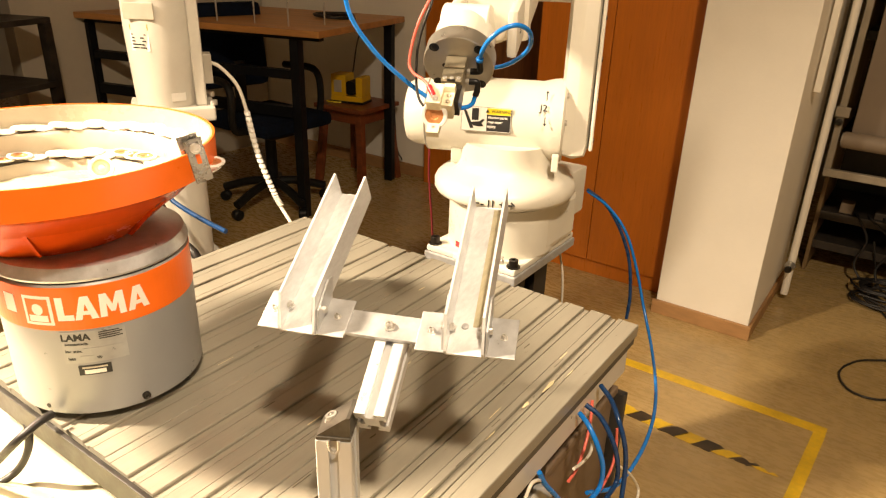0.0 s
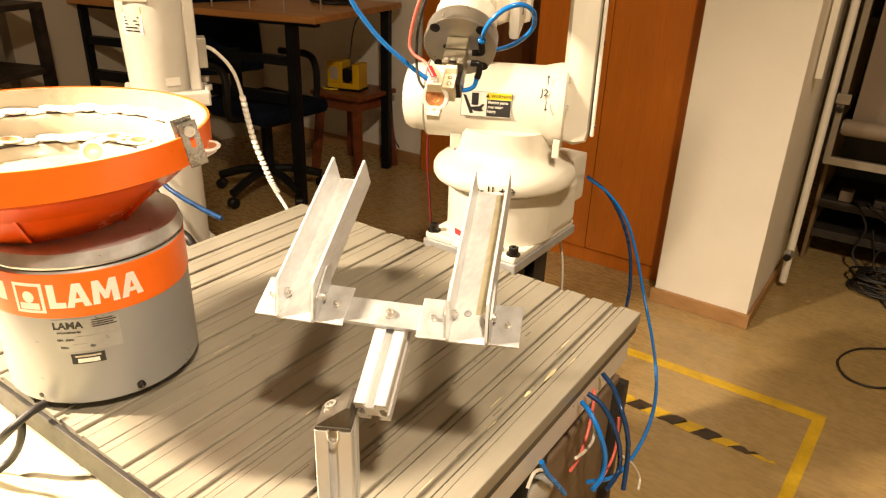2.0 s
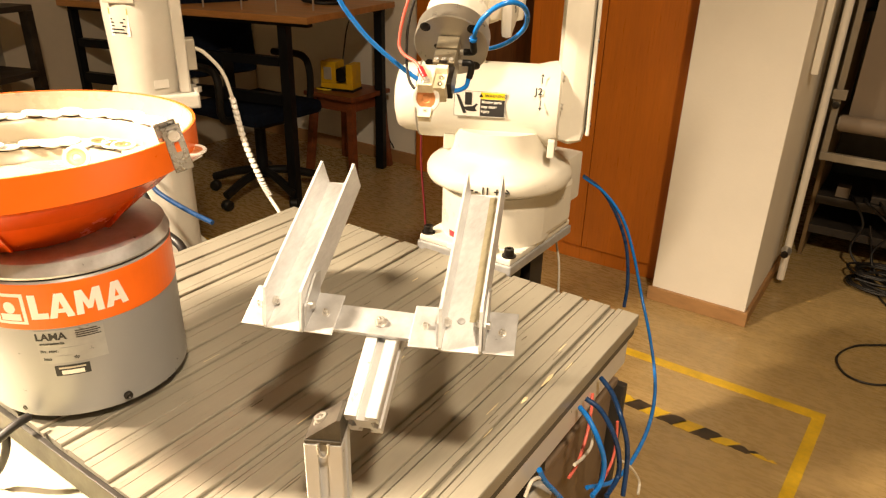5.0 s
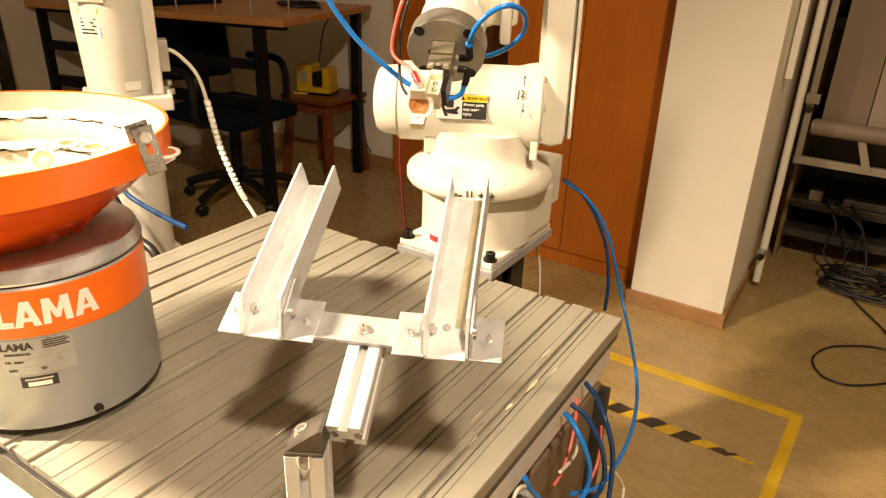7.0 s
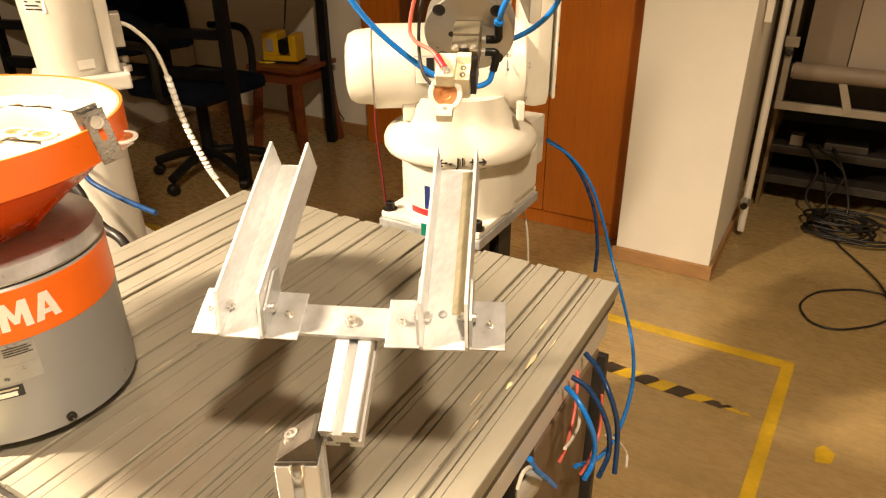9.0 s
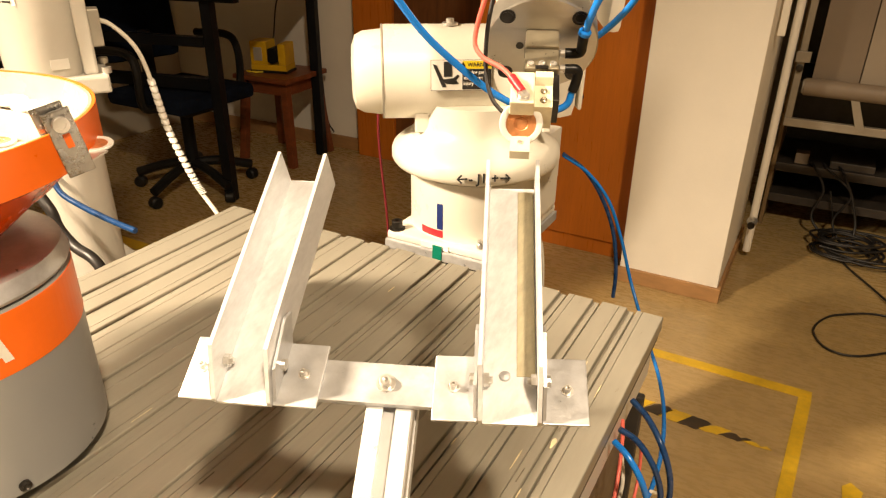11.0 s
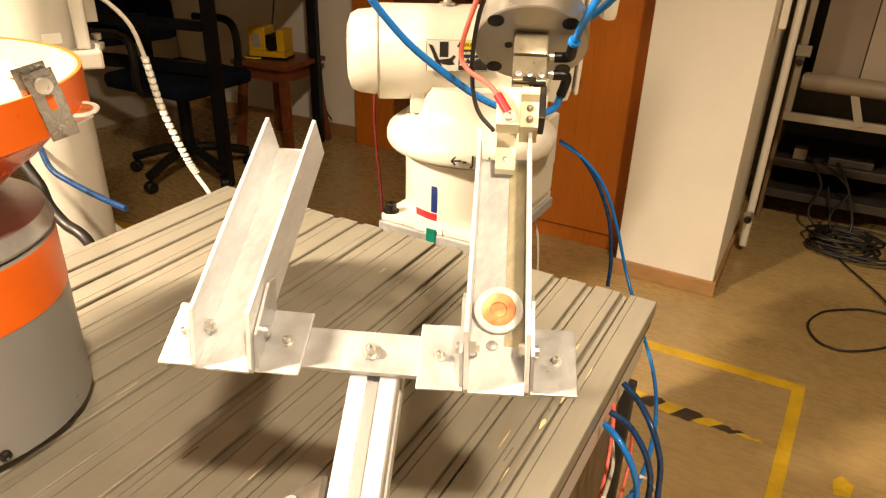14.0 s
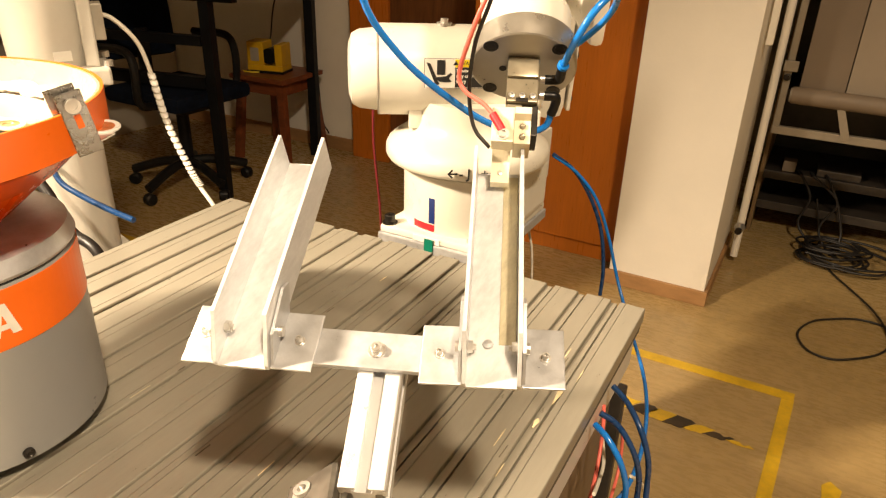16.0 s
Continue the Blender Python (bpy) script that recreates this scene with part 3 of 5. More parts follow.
plate.matrix_local = pose(0.02, -0.062, 0.975, 0, 0, 18)
access = part("access_cover", box(-0.03, 0.03, -0.004, 0.0, 1.125, 1.155, 0.001), M["rack_grey"], col)
access.matrix_local = pose(0.0, 0, 0, 0, 0, -25) @ pose(-0.005, -0.0675, 0)
sock = part("socket", box(0.074, 0.092, -0.01, 0.03, 0.99, 1.05, 0.002), M["rack_grey"], col)
solid("spiral_cable", hose([(-1.25, 0.930, 1.03), (-1.225, 0.94, 1.022), (-1.195, 0.957, 0.985), (-1.18, 0.965, 0.93), (-1.155, 0.965, 0.84), (-1.10, 0.955, 0.76), (-1.04, 0.945, 0.71), (-1.0, 0.94, 0.66)], 0.004), M["wire_white"], "white cable leading down from the column robot", "cable", smooth=True)
wrap = thing("spiral_wrap", -1.16, 0.99, 0.93, "white spiral wrap round the cable", "cable wrap")
line = smooth_path([(-1.18, 0.965, 0.93), (-1.155, 0.965, 0.84), (-1.10, 0.955, 0.765), (-1.075, 0.951, 0.741)], 8)
off = Vector((-1.16, 0.99, 0.93))
for k in range(len(line) - 1):
    a, b = line[k] - off, line[k + 1] - off
    turn = rod(a, a + (b - a) * 0.68, 0.0066, 14, None, 0.0008)
    d = (b - a).normalized()
    side = d.cross(Vector((0.3, 1, 0))).normalized()
    for v in turn.verts:
        v.co += d * (v.co - a).dot(side) * 0.55
    part("turn", turn, M["white_plastic"], wrap, smooth=True)
solid("pedestal_hose", hose([(-1.262, 0.795, 0.80), (-1.219, 0.78, 0.774), (-1.174, 0.78, 0.760), (-1.108, 0.78, 0.749), (-1.046, 0.78, 0.743)], 0.005), M["tube_dark_blue"], "short dark blue hose hanging off the pedestal", "hose", smooth=True)
solid("pedestal_cable", hose([(-1.16, 0.70, 0.83), (-1.123, 0.70, 0.793), (-1.112, 0.70, 0.764), (-1.082, 0.70, 0.740), (-1.03, 0.70, 0.715), (-1.0, 0.70, 0.60)], 0.0085), M["wire_black"], "thick black cable between pedestal and table", "cable", smooth=True)

# ---- bright bench in front of the table ----
bench = thing("side_bench", -0.98, -0.03, 0, "low bench with a pale worn top", "bench")
part("top", box(-0.62, 0.56, -0.36, 0.36, 0.60, 0.63, 0.004), M["cloth"], bench)
for sx in (-0.58, 0.52):
    for sy in (-0.32, 0.30):
        part("leg", box(sx - 0.02, sx + 0.02, sy - 0.02, sy + 0.02, 0, 0.6), M["rack_grey"], bench)
bag = bmesh.new()
bmesh.ops.create_grid(bag, x_segments=40, y_segments=30, size=0.5)
for v in bag.verts:
    r = max(abs(v.co.x), abs(v.co.y)) * 2
    h = 0.05 * max(0, 1 - r ** 3) + 0.025 * max(0, 1 - r) ** 0.3 * noise.noise(v.co * 9) + 0.012 * noise.noise(v.co * 25) * (1 - r)
    v.co = (v.co.x * 0.42, v.co.y * 0.30, max(0.001, h))
bmesh.ops.transform(bag, matrix=pose(-0.70, 0.12, 0.631, 0, 0, 15), verts=bag.verts)
solid("plastic_bag", bag, M["bag"], "crumpled translucent yellowish plastic bag on the bench", "bag", smooth=True)

# ---- the slotted work table ----
TX0, TX1, TY0, TY1, TZ = -0.975, -0.257, 0.273, 0.919, 0.75
table = thing("work_table", (TX0 + TX1) / 2, (TY0 + TY1) / 2, 0, "machine table of grey slotted aluminium planks", "table")
CX, CY = (TX0 + TX1) / 2, (TY0 + TY1) / 2
HW, HL = (TX1 - TX0) / 2, (TY1 - TY0) / 2
N_SLAT = 16
PITCH = (TX1 - TX0) / N_SLAT
TOP, FLOOR = 0.0332, 0.0038


def plank_mesh(joint, line):
    """A plank's length: a raised top with a sunk groove on one side, or a tight joint, and a fine line."""
    r, l = PITCH / 2, -PITCH / 2 + 0.0004
    if joint:
        prof = [(l + 0.0006, -0.018), (l + 0.0006, -0.0008), (l + 0.0012, 0.0)]
        e = l + 0.0012
    else:
        e = r - TOP
        prof = [(l, -0.018), (l, -FLOOR), (e - 0.0034, -FLOOR), (e - 0.0034, -FLOOR - 0.0045), (e - 0.0006, -FLOOR - 0.0045), (e, -0.0012), (e + 0.001, 0.0)]
    prof += [(e + line, 0.0), (e + line, -0.0016), (e + line + 0.0008, -0.0016), (e + line + 0.0008, 0.0)]
    prof += [(r - 0.001, 0.0), (r, -0.001), (r, -0.018)]
    bm = bmesh.new()
    a, c = [[bm.verts.new((x, y, z)) for x, z in prof] for y in (-HL, HL)]
    for k in range(len(a)):
        j = (k + 1) % len(a)
        bm.faces.new((a[k], a[j], c[j], c[k]))
    bm.faces.new(a[::-1])
    bm.faces.new(c)
    bmesh.ops.recalc_face_normals(bm, faces=bm.faces)
    return bm


gaps = random.Random(2)
first = {}
for k in range(N_SLAT):
    kind = k % 4
    if kind not in first:
        ob = first[kind] = part("plank", plank_mesh(kind == 0, (0.011, 0.008, 0.0225, 0.0075)[kind]), M["slat"], table)
    else:
        ob = new("plank", first[kind].data)
        ob.parent = table
    if kind == 0:
        shift = gaps.uniform(-0.003, 0.003)
    ob.matrix_local = pose(-HW + PITCH * (k + 0.5), shift + gaps.uniform(-0.0008, 0.0008), TZ + gaps.uniform(-0.0004, 0.0))
part("bed", box(-HW + 0.002, HW - 0.002, -HL + 0.004, HL - 0.004, TZ - 0.032, TZ - 0.0185), M["slot"], table)
part("edge_strip", box(-HW - 0.001, HW + 0.001, -HL - 0.010, -HL - 0.004, TZ - 0.032, TZ + 0.0015, 0.001), M["edge_strip"], table, "dark edge strip")
part("side_rail", box(HW - 0.030, HW - 0.004, -HL + 0.01, HL - 0.02, TZ - 0.075, TZ - 0.033, 0.002), M["profile"], table)
part("side_rail", box(-HW + 0.004, -HW + 0.030, -HL + 0.01, HL - 0.02, TZ - 0.075, TZ - 0.033, 0.002), M["profile"], table)
for sx in (-1, 1):
    for sy in (-1, 1):
        part("leg", box(sx * (HW - 0.05) - 0.02, sx * (HW - 0.05) + 0.02, sy * (HL - 0.07) - 0.02, sy * (HL - 0.07) + 0.02, 0, TZ - 0.076, 0.002), M["profile"], table)
chips = ((-0.292, 0.690, 0.0045, 0.034), (-0.296, 0.637, 0.004, 0.016), (-0.318, 0.600, 0.0012, 0.03), (-0.283, 0.735, 0.001, 0.025), (-0.300, 0.560, 0.001, 0.02))
for x, y, w, l in chips:
    o = [(x - CX + (w / 2) * math.cos(a) * (1 + 0.35 * math.sin(3 * a)), y - CY + (l / 2) * math.sin(a)) for a in [2 * math.pi * k / 14 for k in range(14)]]
    part("paint_chip", slab(o, TZ - 0.0004, TZ + 0.0003), M["slat_chip"], table, "bare worn patch")
for k in range(26):
    x, y = gaps.uniform(TX0 + 0.3, TX1 - 0.01), gaps.uniform(TY0 + 0.05, TY1 - 0.05)
    l, w = gaps.uniform(0.004, 0.03), gaps.uniform(0.0005, 0.0013)
    part("scratch", slab([(x - CX, y - CY), (x - CX + w, y - CY), (x - CX + w * 1.3, y - CY + l), (x - CX + w * 0.4, y - CY + l)], TZ - 0.0004, TZ + 0.0002), M["scratch" if k % 3 else "slat_chip"], table)

# ---- bowl feeder ----
FX, FY, FR = -0.758, 0.374, 0.108
feeder = thing("bowl_feeder", FX, FY, TZ, "vibratory bowl feeder with a grey drum and orange bowl", "feeder")
for k in range(3):
    a = radians(30 + 120 * k)
    part("rubber_foot", rod((0.085 * math.cos(a), 0.085 * math.sin(a), 0.0005), (0.085 * math.cos(a), 0.085 * math.sin(a), 0.012), 0.014, 16), M["rubber"], feeder)
drum = part("drum", turned([(0, 0.011), (FR - 0.004, 0.011), (FR, 0.014), (FR, 0.176), (FR - 0.002, 0.178), (0, 0.178)], 96), M["drum"], feeder, smooth=True)
part("orange_band", turned([(FR + 0.0002, 0.124), (FR + 0.0007, 0.1245), (FR + 0.0007, 0.1755), (FR + 0.0002, 0.176)], 96, None, None, False), M["orange"], drum, "orange painted band")
part("seam", rod((0, 0, 0.178), (0, 0, 0.181), FR - 0.004, 96), M["rubber"], feeder)
part("collar", turned([(0, 0.181), (FR + 0.0, 0.181), (FR + 0.0015, 0.184), (FR - 0.003, 0.197), (FR - 0.012, 0.200), (0, 0.200)], 96), M["alu_plate"], feeder, "brushed aluminium collar", smooth=True)
BX, BY = -0.040, -0.016
BR, BZ = 0.1885, 0.306
RIM0 = 0.2735
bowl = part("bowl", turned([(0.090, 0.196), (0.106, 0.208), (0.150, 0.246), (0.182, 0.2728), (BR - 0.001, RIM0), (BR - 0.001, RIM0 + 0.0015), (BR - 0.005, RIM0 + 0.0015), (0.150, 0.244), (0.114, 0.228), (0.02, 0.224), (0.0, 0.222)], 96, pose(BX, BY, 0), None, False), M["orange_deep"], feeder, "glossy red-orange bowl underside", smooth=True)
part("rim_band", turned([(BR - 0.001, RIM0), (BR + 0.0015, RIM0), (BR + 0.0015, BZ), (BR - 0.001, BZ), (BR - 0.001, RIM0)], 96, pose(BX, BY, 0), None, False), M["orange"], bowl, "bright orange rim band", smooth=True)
part("lining", turned([(BR - 0.0015, BZ - 0.001), (BR - 0.004, BZ - 0.001), (BR - 0.008, 0.2830), (BR - 0.013, 0.2790), (0.153, 0.2775), (0.150, 0.2740), (0.146, 0.2530), (0.140, 0.2490), (0.120, 0.2475), (0.116, 0.2440), (0.111, 0.2340), (0.03, 0.2325), (0.0, 0.2420)], 96, pose(BX, BY, 0), None, False), M["cream"], bowl, "cream lining with stepped tracks", smooth=True)
for k in range(6):
    a = radians(-140 + 52 * k)
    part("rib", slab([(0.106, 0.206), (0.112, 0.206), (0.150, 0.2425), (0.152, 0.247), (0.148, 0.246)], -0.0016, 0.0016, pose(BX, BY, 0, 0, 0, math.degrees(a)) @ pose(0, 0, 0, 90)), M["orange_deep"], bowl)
# a dark strip along each track paints the shade beneath the rings
for r0, z in ((0.1538, 0.2782), (0.1208, 0.2482)):
    part("track_shade", turned([(r0, z - 0.001), (r0, z), (r0 + 0.004, z + 0.0003), (r0 + 0.004, z - 0.001)], 96, pose(BX, BY, 0), None, False), M["slot"], bowl, "dark strip painted as shade under the row of rings")
# drum lettering, plates and bolts: laid flat, then bent round the drum


def on_drum(name, bm, mat, turn, lift=0.0, parent=None, label=""):
    slice_x(bm, 0.004)
    ob = part(name, bend_round(bm, FR + lift), M[mat], parent or drum, label)
    ob.matrix_local = pose(0, 0, 0, 0, 0, turn)
    return ob


FACE = pose(0, 0, 0, 90)
V_TURN = 67.0
LETTER_L = ((0, 0), (0.60, 0), (0.60, 0.24), (0.27, 0.24), (0.27, 1), (0, 1))
LETTER_A = ((0, 0), (0.25, 0), (0.30, 0.20), (0.55, 0.20), (0.60, 0), (0.85, 0), (0.57, 1), (0.28, 1))
LETTER_M = ((0, 0), (0.25, 0), (0.27, 0.55), (0.40, 0.18), (0.56, 0.18), (0.69, 0.55), (0.71, 0), (0.96, 0), (0.91, 1), (0.66, 1), (0.48, 0.50), (0.30, 1), (0.05, 1))
LH, along = 0.0280, -0.048
for shape, width in ((LETTER_L, 0.62), (LETTER_A, 0.90), (LETTER_M, 1.03), (LETTER_A, 0.90)):
    on_drum("brand_letter", slab([(along + LH * x, 0.1365 + LH * y) for x, y in shape], 0.0, 0.0003, FACE), "label_white", V_TURN - 3, 0.0009)
    if shape is LETTER_A:
        on_drum("letter_eye", slab([(along + LH * x, 0.1365 + LH * y) for x, y in ((0.35, 0.38), (0.50, 0.38), (0.425, 0.68))], 0.0, 0.0006, FACE), "orange", V_TURN - 3, 0.0009)
    along += LH * width
badge = on_drum("badge", box(-0.016, 0.016, -0.0004, 0.0, 0.131, 0.166), "label_white", V_TURN - 39, 0.0008)
on_drum("badge_field", box(-0.0125, 0.0125, -0.0007, -0.0002, 0.1345, 0.1625), "orange", V_TURN - 39, 0.0008)
on_drum("badge_shape", slab([(0.0062 * math.cos(a), 0.1500 + 0.0068 * math.sin(a)) for a in [k * math.pi / 8 for k in range(16)]], -0.0001, 0.0008, pose(0, 0, 0, 90) @ pose(0, 0, 0)), "label_white", V_TURN - 39, 0.0008)
on_drum("badge_shape", box(-0.0105, 0.0105, -0.0010, -0.0003, 0.1355, 0.1430), "label_white", V_TURN - 39, 0.0008)
on_drum("side_label", box(-0.008, 0.008, -0.0004, 0.0, 0.142, 0.164), "label_white", V_TURN - 58, 0.0008)
tp = on_drum("type_plate", box(-0.033, 0.033, -0.0005, 0.0, 0.082, 0.122), "label_silver", V_TURN - 12, 0.0002)
on_drum("plate_lettering", text_bm("LAMA", 0.0115, pose(-0.018, -0.001, 0.1145, 90), 0.0001, 0.0004), "print", V_TURN - 12, 0.0002)
on_drum("plate_lettering", text_bm("avtomatizacija", 0.0042, pose(-0.018, -0.001, 0.1065, 90), 0.0001, 0.0001), "print", V_TURN - 12, 0.0002)
on_drum("plate_lettering", text_bm("inv. stev.", 0.005, pose(-0.022, -0.001, 0.0975, 90), 0.0001, 0.0001), "print", V_TURN - 12, 0.0002)
on_drum("plate_lettering", text_bm("leto", 0.005, pose(-0.025, -0.001, 0.088, 90), 0.0001, 0.0001), "print", V_TURN - 12, 0.0002)
on_drum("plate_lettering", text_bm("tip", 0.005, pose(0.003, -0.001, 0.088, 90), 0.0001, 0.0001), "print", V_TURN - 12, 0.0002)
for k in range(4):
    on_drum("print_bar", box(0.006, 0.030 - 0.003 * (k % 2), -0.0009, -0.0005, 0.1105 + 0.0026 * k, 0.1115 + 0.0026 * k), "print", V_TURN - 12, 0.0002)
for z in (0.0945, 0.085):
    on_drum("plate_field", box(-0.012 if z > 0.09 else -0.016, 0.030 if z > 0.09 else -0.002, -0.0008, -0.0005, z, z + 0.006), "label_silver", V_TURN - 12, 0.0002)
on_drum("small_plate", box(-0.017, 0.017, -0.0005, 0.0, 0.066, 0.0785), "print", V_TURN - 14, 0.0002)
on_drum("small_plate_field", box(-0.011, 0.011, -0.0008, -0.0005, 0.0675, 0.0725), "label_white", V_TURN - 14, 0.0002)
on_drum("small_plate_field", box(-0.013, 0.013, -0.0008, -0.0005, 0.0745, 0.0765), "rack_grey", V_TURN - 14, 0.0002)
bolt = part("drum_bolt", turned([(0, 0), (0.0048, 0), (0.0048, 0.003), (0.003, 0.0042), (0.002, 0.003), (0, 0.003)], 16, pose(0, 0, 0, 90)), M["dark_steel"], drum)
bolt.matrix_local = pose(0, 0, 0, 0, 0, 78) @ pose(0, -FR, 0.022)
hole = part("drum_hole", turned([(0, 0), (0.0028, 0), (0.0028, 0.0006), (0, 0.0006)], 14, pose(0, 0, 0, 90)), M["dark_steel"], drum)
hole.matrix_local = pose(0, 0, 0, 0, 0, 20) @ pose(0, -FR, 0.022)
# outlet bracket at the rim
out = part("outlet_bracket", box(-0.0098, 0.0098, -0.0035, -0.0015, 0.272, 0.323, 0.0008), M["bracket_steel"], bowl, "bent steel outlet bracket")
BRK = pose(BX, BY, 0, 0, 0, 113.7)
out.matrix_local = BRK @ pose(0, -BR - 0.006, 0.300, 0, 0, -45) @ pose(0, 0, 0, 4, -12, 0) @ pose(0, 0, -0.300)
inner = part("outlet_clip", box(-0.0145, 0.0075, 0.002, 0.0035, 0.300, 0.327, 0.0008), M["bracket_steel"], out)
part("hex_bolt", turned([(0, 0), (0.0058, 0), (0.0058, 0.004), (0.003, 0.0042), (0.003, 0.003), (0, 0.003)], 16, pose(0, -0.0035, 0.313, 90)), M["steel"], out)
part("slot", box(-0.002, 0.003, -0.0042, -0.0034, 0.294, 0.305, 0.0003), M["orange"], out)
shelf = part("outlet_shelf", box(-0.002, 0.026, -0.012, 0.012, 0.2765, 0.278), M["steel"], bowl)
shelf.matrix_local = BRK @ pose(0.016, -BR + 0.002, 0)


def ring_parts(parent, m):
    """A white plastic ring with a copper-coloured insert."""
    a = part("rim", turned([(0.0, 0.0), (0.0144, 0.0), (0.0148, 0.0005), (0.0148, 0.0015), (0.0143, 0.0021), (0.0118, 0.0023), (0.0104, 0.0019), (0.0100, 0.0)], 28, m, None, False), M["white_plastic"], parent, smooth=True)
    b = part("insert", turned([(0.0, 0.0007), (0.0045, 0.0007), (0.0050, 0.0013), (0.0080, 0.0014), (0.0103, 0.0017), (0.0103, 0.0007)], 28, m, None, False), M["copper"], parent, "copper-coloured insert", smooth=True)
    return a, b


ring_a = thing("ring_part", FX + BX, FY + BY, TZ + 0.30, "white plastic ring with a copper-coloured insert in the bowl", "ring", "rings in the bowl")
ring_parts(ring_a, Matrix.Identity(4))
rr = random.Random(7)
places = []
for r0, z0, step, n in ((0.1655, 0.2805, 7.6, 27), (0.1300, 0.2515, 9.6, 24)):
    for k in range(n):
        a = radians(-14 + step * k + rr.uniform(-1.6, 1.6))
        d = r0 + rr.uniform(-0.002, 0.002)
        places.append((d * math.cos(a), d * math.sin(a), z0 + 0.0026 * (k % 2) + rr.uniform(0, 0.0012), a))
for k in range(5):
    a, d = rr.uniform(0, 6.28), rr.uniform(0.02, 0.09)
    places.append((d * math.cos(a), d * math.sin(a), 0.2395 + 0.003 * rr.random(), a))
for k, (x, y, z, a) in enumerate(places):
    m = pose(FX + BX + x, FY + BY + y, TZ + z, 0, 0, math.degrees(a)) @ pose(0, 0, 0, rr.uniform(3, 9) + (180 if rr.random() < 0.93 else 0), rr.uniform(-5, 1), 0)
    if k == 0:
        ring_a.matrix_world = m
    else:
        copy_thing(ring_a, m)
stand_ring = copy_thing(ring_a, pose(-0.800, 0.424, TZ + 0.255, 58, 0, 62))
out_ring = copy_thing(ring_a, pose(-0.65, 0.477, TZ + 0.2790, 4, 6, 0))
feeder_cable = solid("feeder_cable", hose([(-0.708, 0.269, 0.768), (-0.705, 0.251, 0.768), (-0.709, 0.226, 0.755), (-0.742, 0.215, 0.72), (-0.783, 0.206, 0.68), (-0.804, 0.214, 0.645), (-0.802, 0.232, 0.645), (-0.796, 0.25, 0.655), (-0.776, 0.259, 0.69), (-0.782, 0.267, 0.72), (-0.847, 0.283, 0.72), (-0.924, 0.29, 0.7)], 0.0048), M["wire_black"], "thick black cable from the feeder", "cable", smooth=True)

# ---- chute stand ----
ST = 22.0
stand = thing("chute_stand", -0.335, 0.345, TZ, "aluminium profile stand carrying two open chutes", "chute stand")
OFF = Matrix.Translation((0.335, -0.345, -TZ))


def profile_bm(w, length, m):
    """A slotted square extrusion along z."""
    h, s, d, i = w / 2, w * 0.135, w * 0.26, w * 0.24
    q = []
    for k in range(4):
        c, n = math.cos(k * math.pi / 2), math.sin(k * math.pi / 2)
        for x, y in ((h - 0.001, -h), (h, -h + 0.001), (h, -s), (h - d * 0.35, -s), (h - d * 0.35, -i), (h - d, -s * 1.2), (h - d, s * 1.2), (h - d * 0.35, i), (h - d * 0.35, s), (h, s)):
            q.append((x * c - y * n, x * n + y * c))
    return slab(q, 0, length, m)


SLOPE = 26.9
BAR = pose(-0.3379, 0.4219, 0.9456, 0, 0, ST) @ pose(0, 0, 0, SLOPE) @ pose(0, 0, 0, 0, -1.2, 0)
post = part("post", profile_bm(0.032, 0.1235, OFF @ pose(-0.336, 0.347, TZ + 0.001, 0, 0, 30)), M["profile"], stand)
beam = part("beam", profile_bm(0.0285, 0.100, OFF @ BAR @ pose(0.0028, 0.0128, -0.0195, 0, 0, 1.5) @ pose(0, 0, 0, 90)), M["profile"], stand)
KN = OFF @ pose(-0.336, 0.347, 0.875, 0, 0, 30)
knee = part("angle_bracket", box(-0.0155, 0.0155, -0.0155, 0.0155, 0.0, 0.0035, 0.0008, KN), M["dark_zinc"], stand, "die-cast angle bracket on the post")
part("bracket_wedge", slab([(-0.0145, 0.0036), (0.0150, 0.0036), (0.0150, 0.0240), (0.0120, 0.0240)], -0.0140, 0.0140, KN @ pose(0, 0, 0, 90)), M["dark_zinc"], knee)
part("bracket_bolt", turned([(0, 0), (0.008, 0), (0.008, 0.0012), (0.0055, 0.0012), (0.0055, 0.006), (0.003, 0.006), (0.003, 0.003), (0, 0.003)], 18, KN @ pose(-0.004, 0.004, 0.0080, 0, -20, 0)), M["steel"], knee, smooth=True)
part("end_clip", hose([(-0.004, -0.0162, 0.001), (-0.003, -0.0172, -0.007), (0.001, -0.0175, -0.011), (0.005, -0.0172, -0.007), (0.005, -0.0162, 0.001)], 0.0013, 8, 6), M["steel"], knee).matrix_local = KN
bar = part("cross_bar", box(-0.124, 0.115, -0.0133, 0.0133, -0.005, 0.0, 0.0008, OFF @ BAR), M["alu_plate"], stand)


def cap_screw(parent, x, y, z, r=0.0042, m=BAR):
    s = part("cap_screw", turned([(0, 0), (r * 1.6, 0), (r * 1.6, 0.0008), (r, 0.0008), (r, 0.0042), (r * 0.85, 0.005), (r * 0.5, 0.005), (r * 0.5, 0.002), (0, 0.002)], 20, OFF @ m @ pose(x, y, z)), M["steel"], parent, smooth=True)
    return s


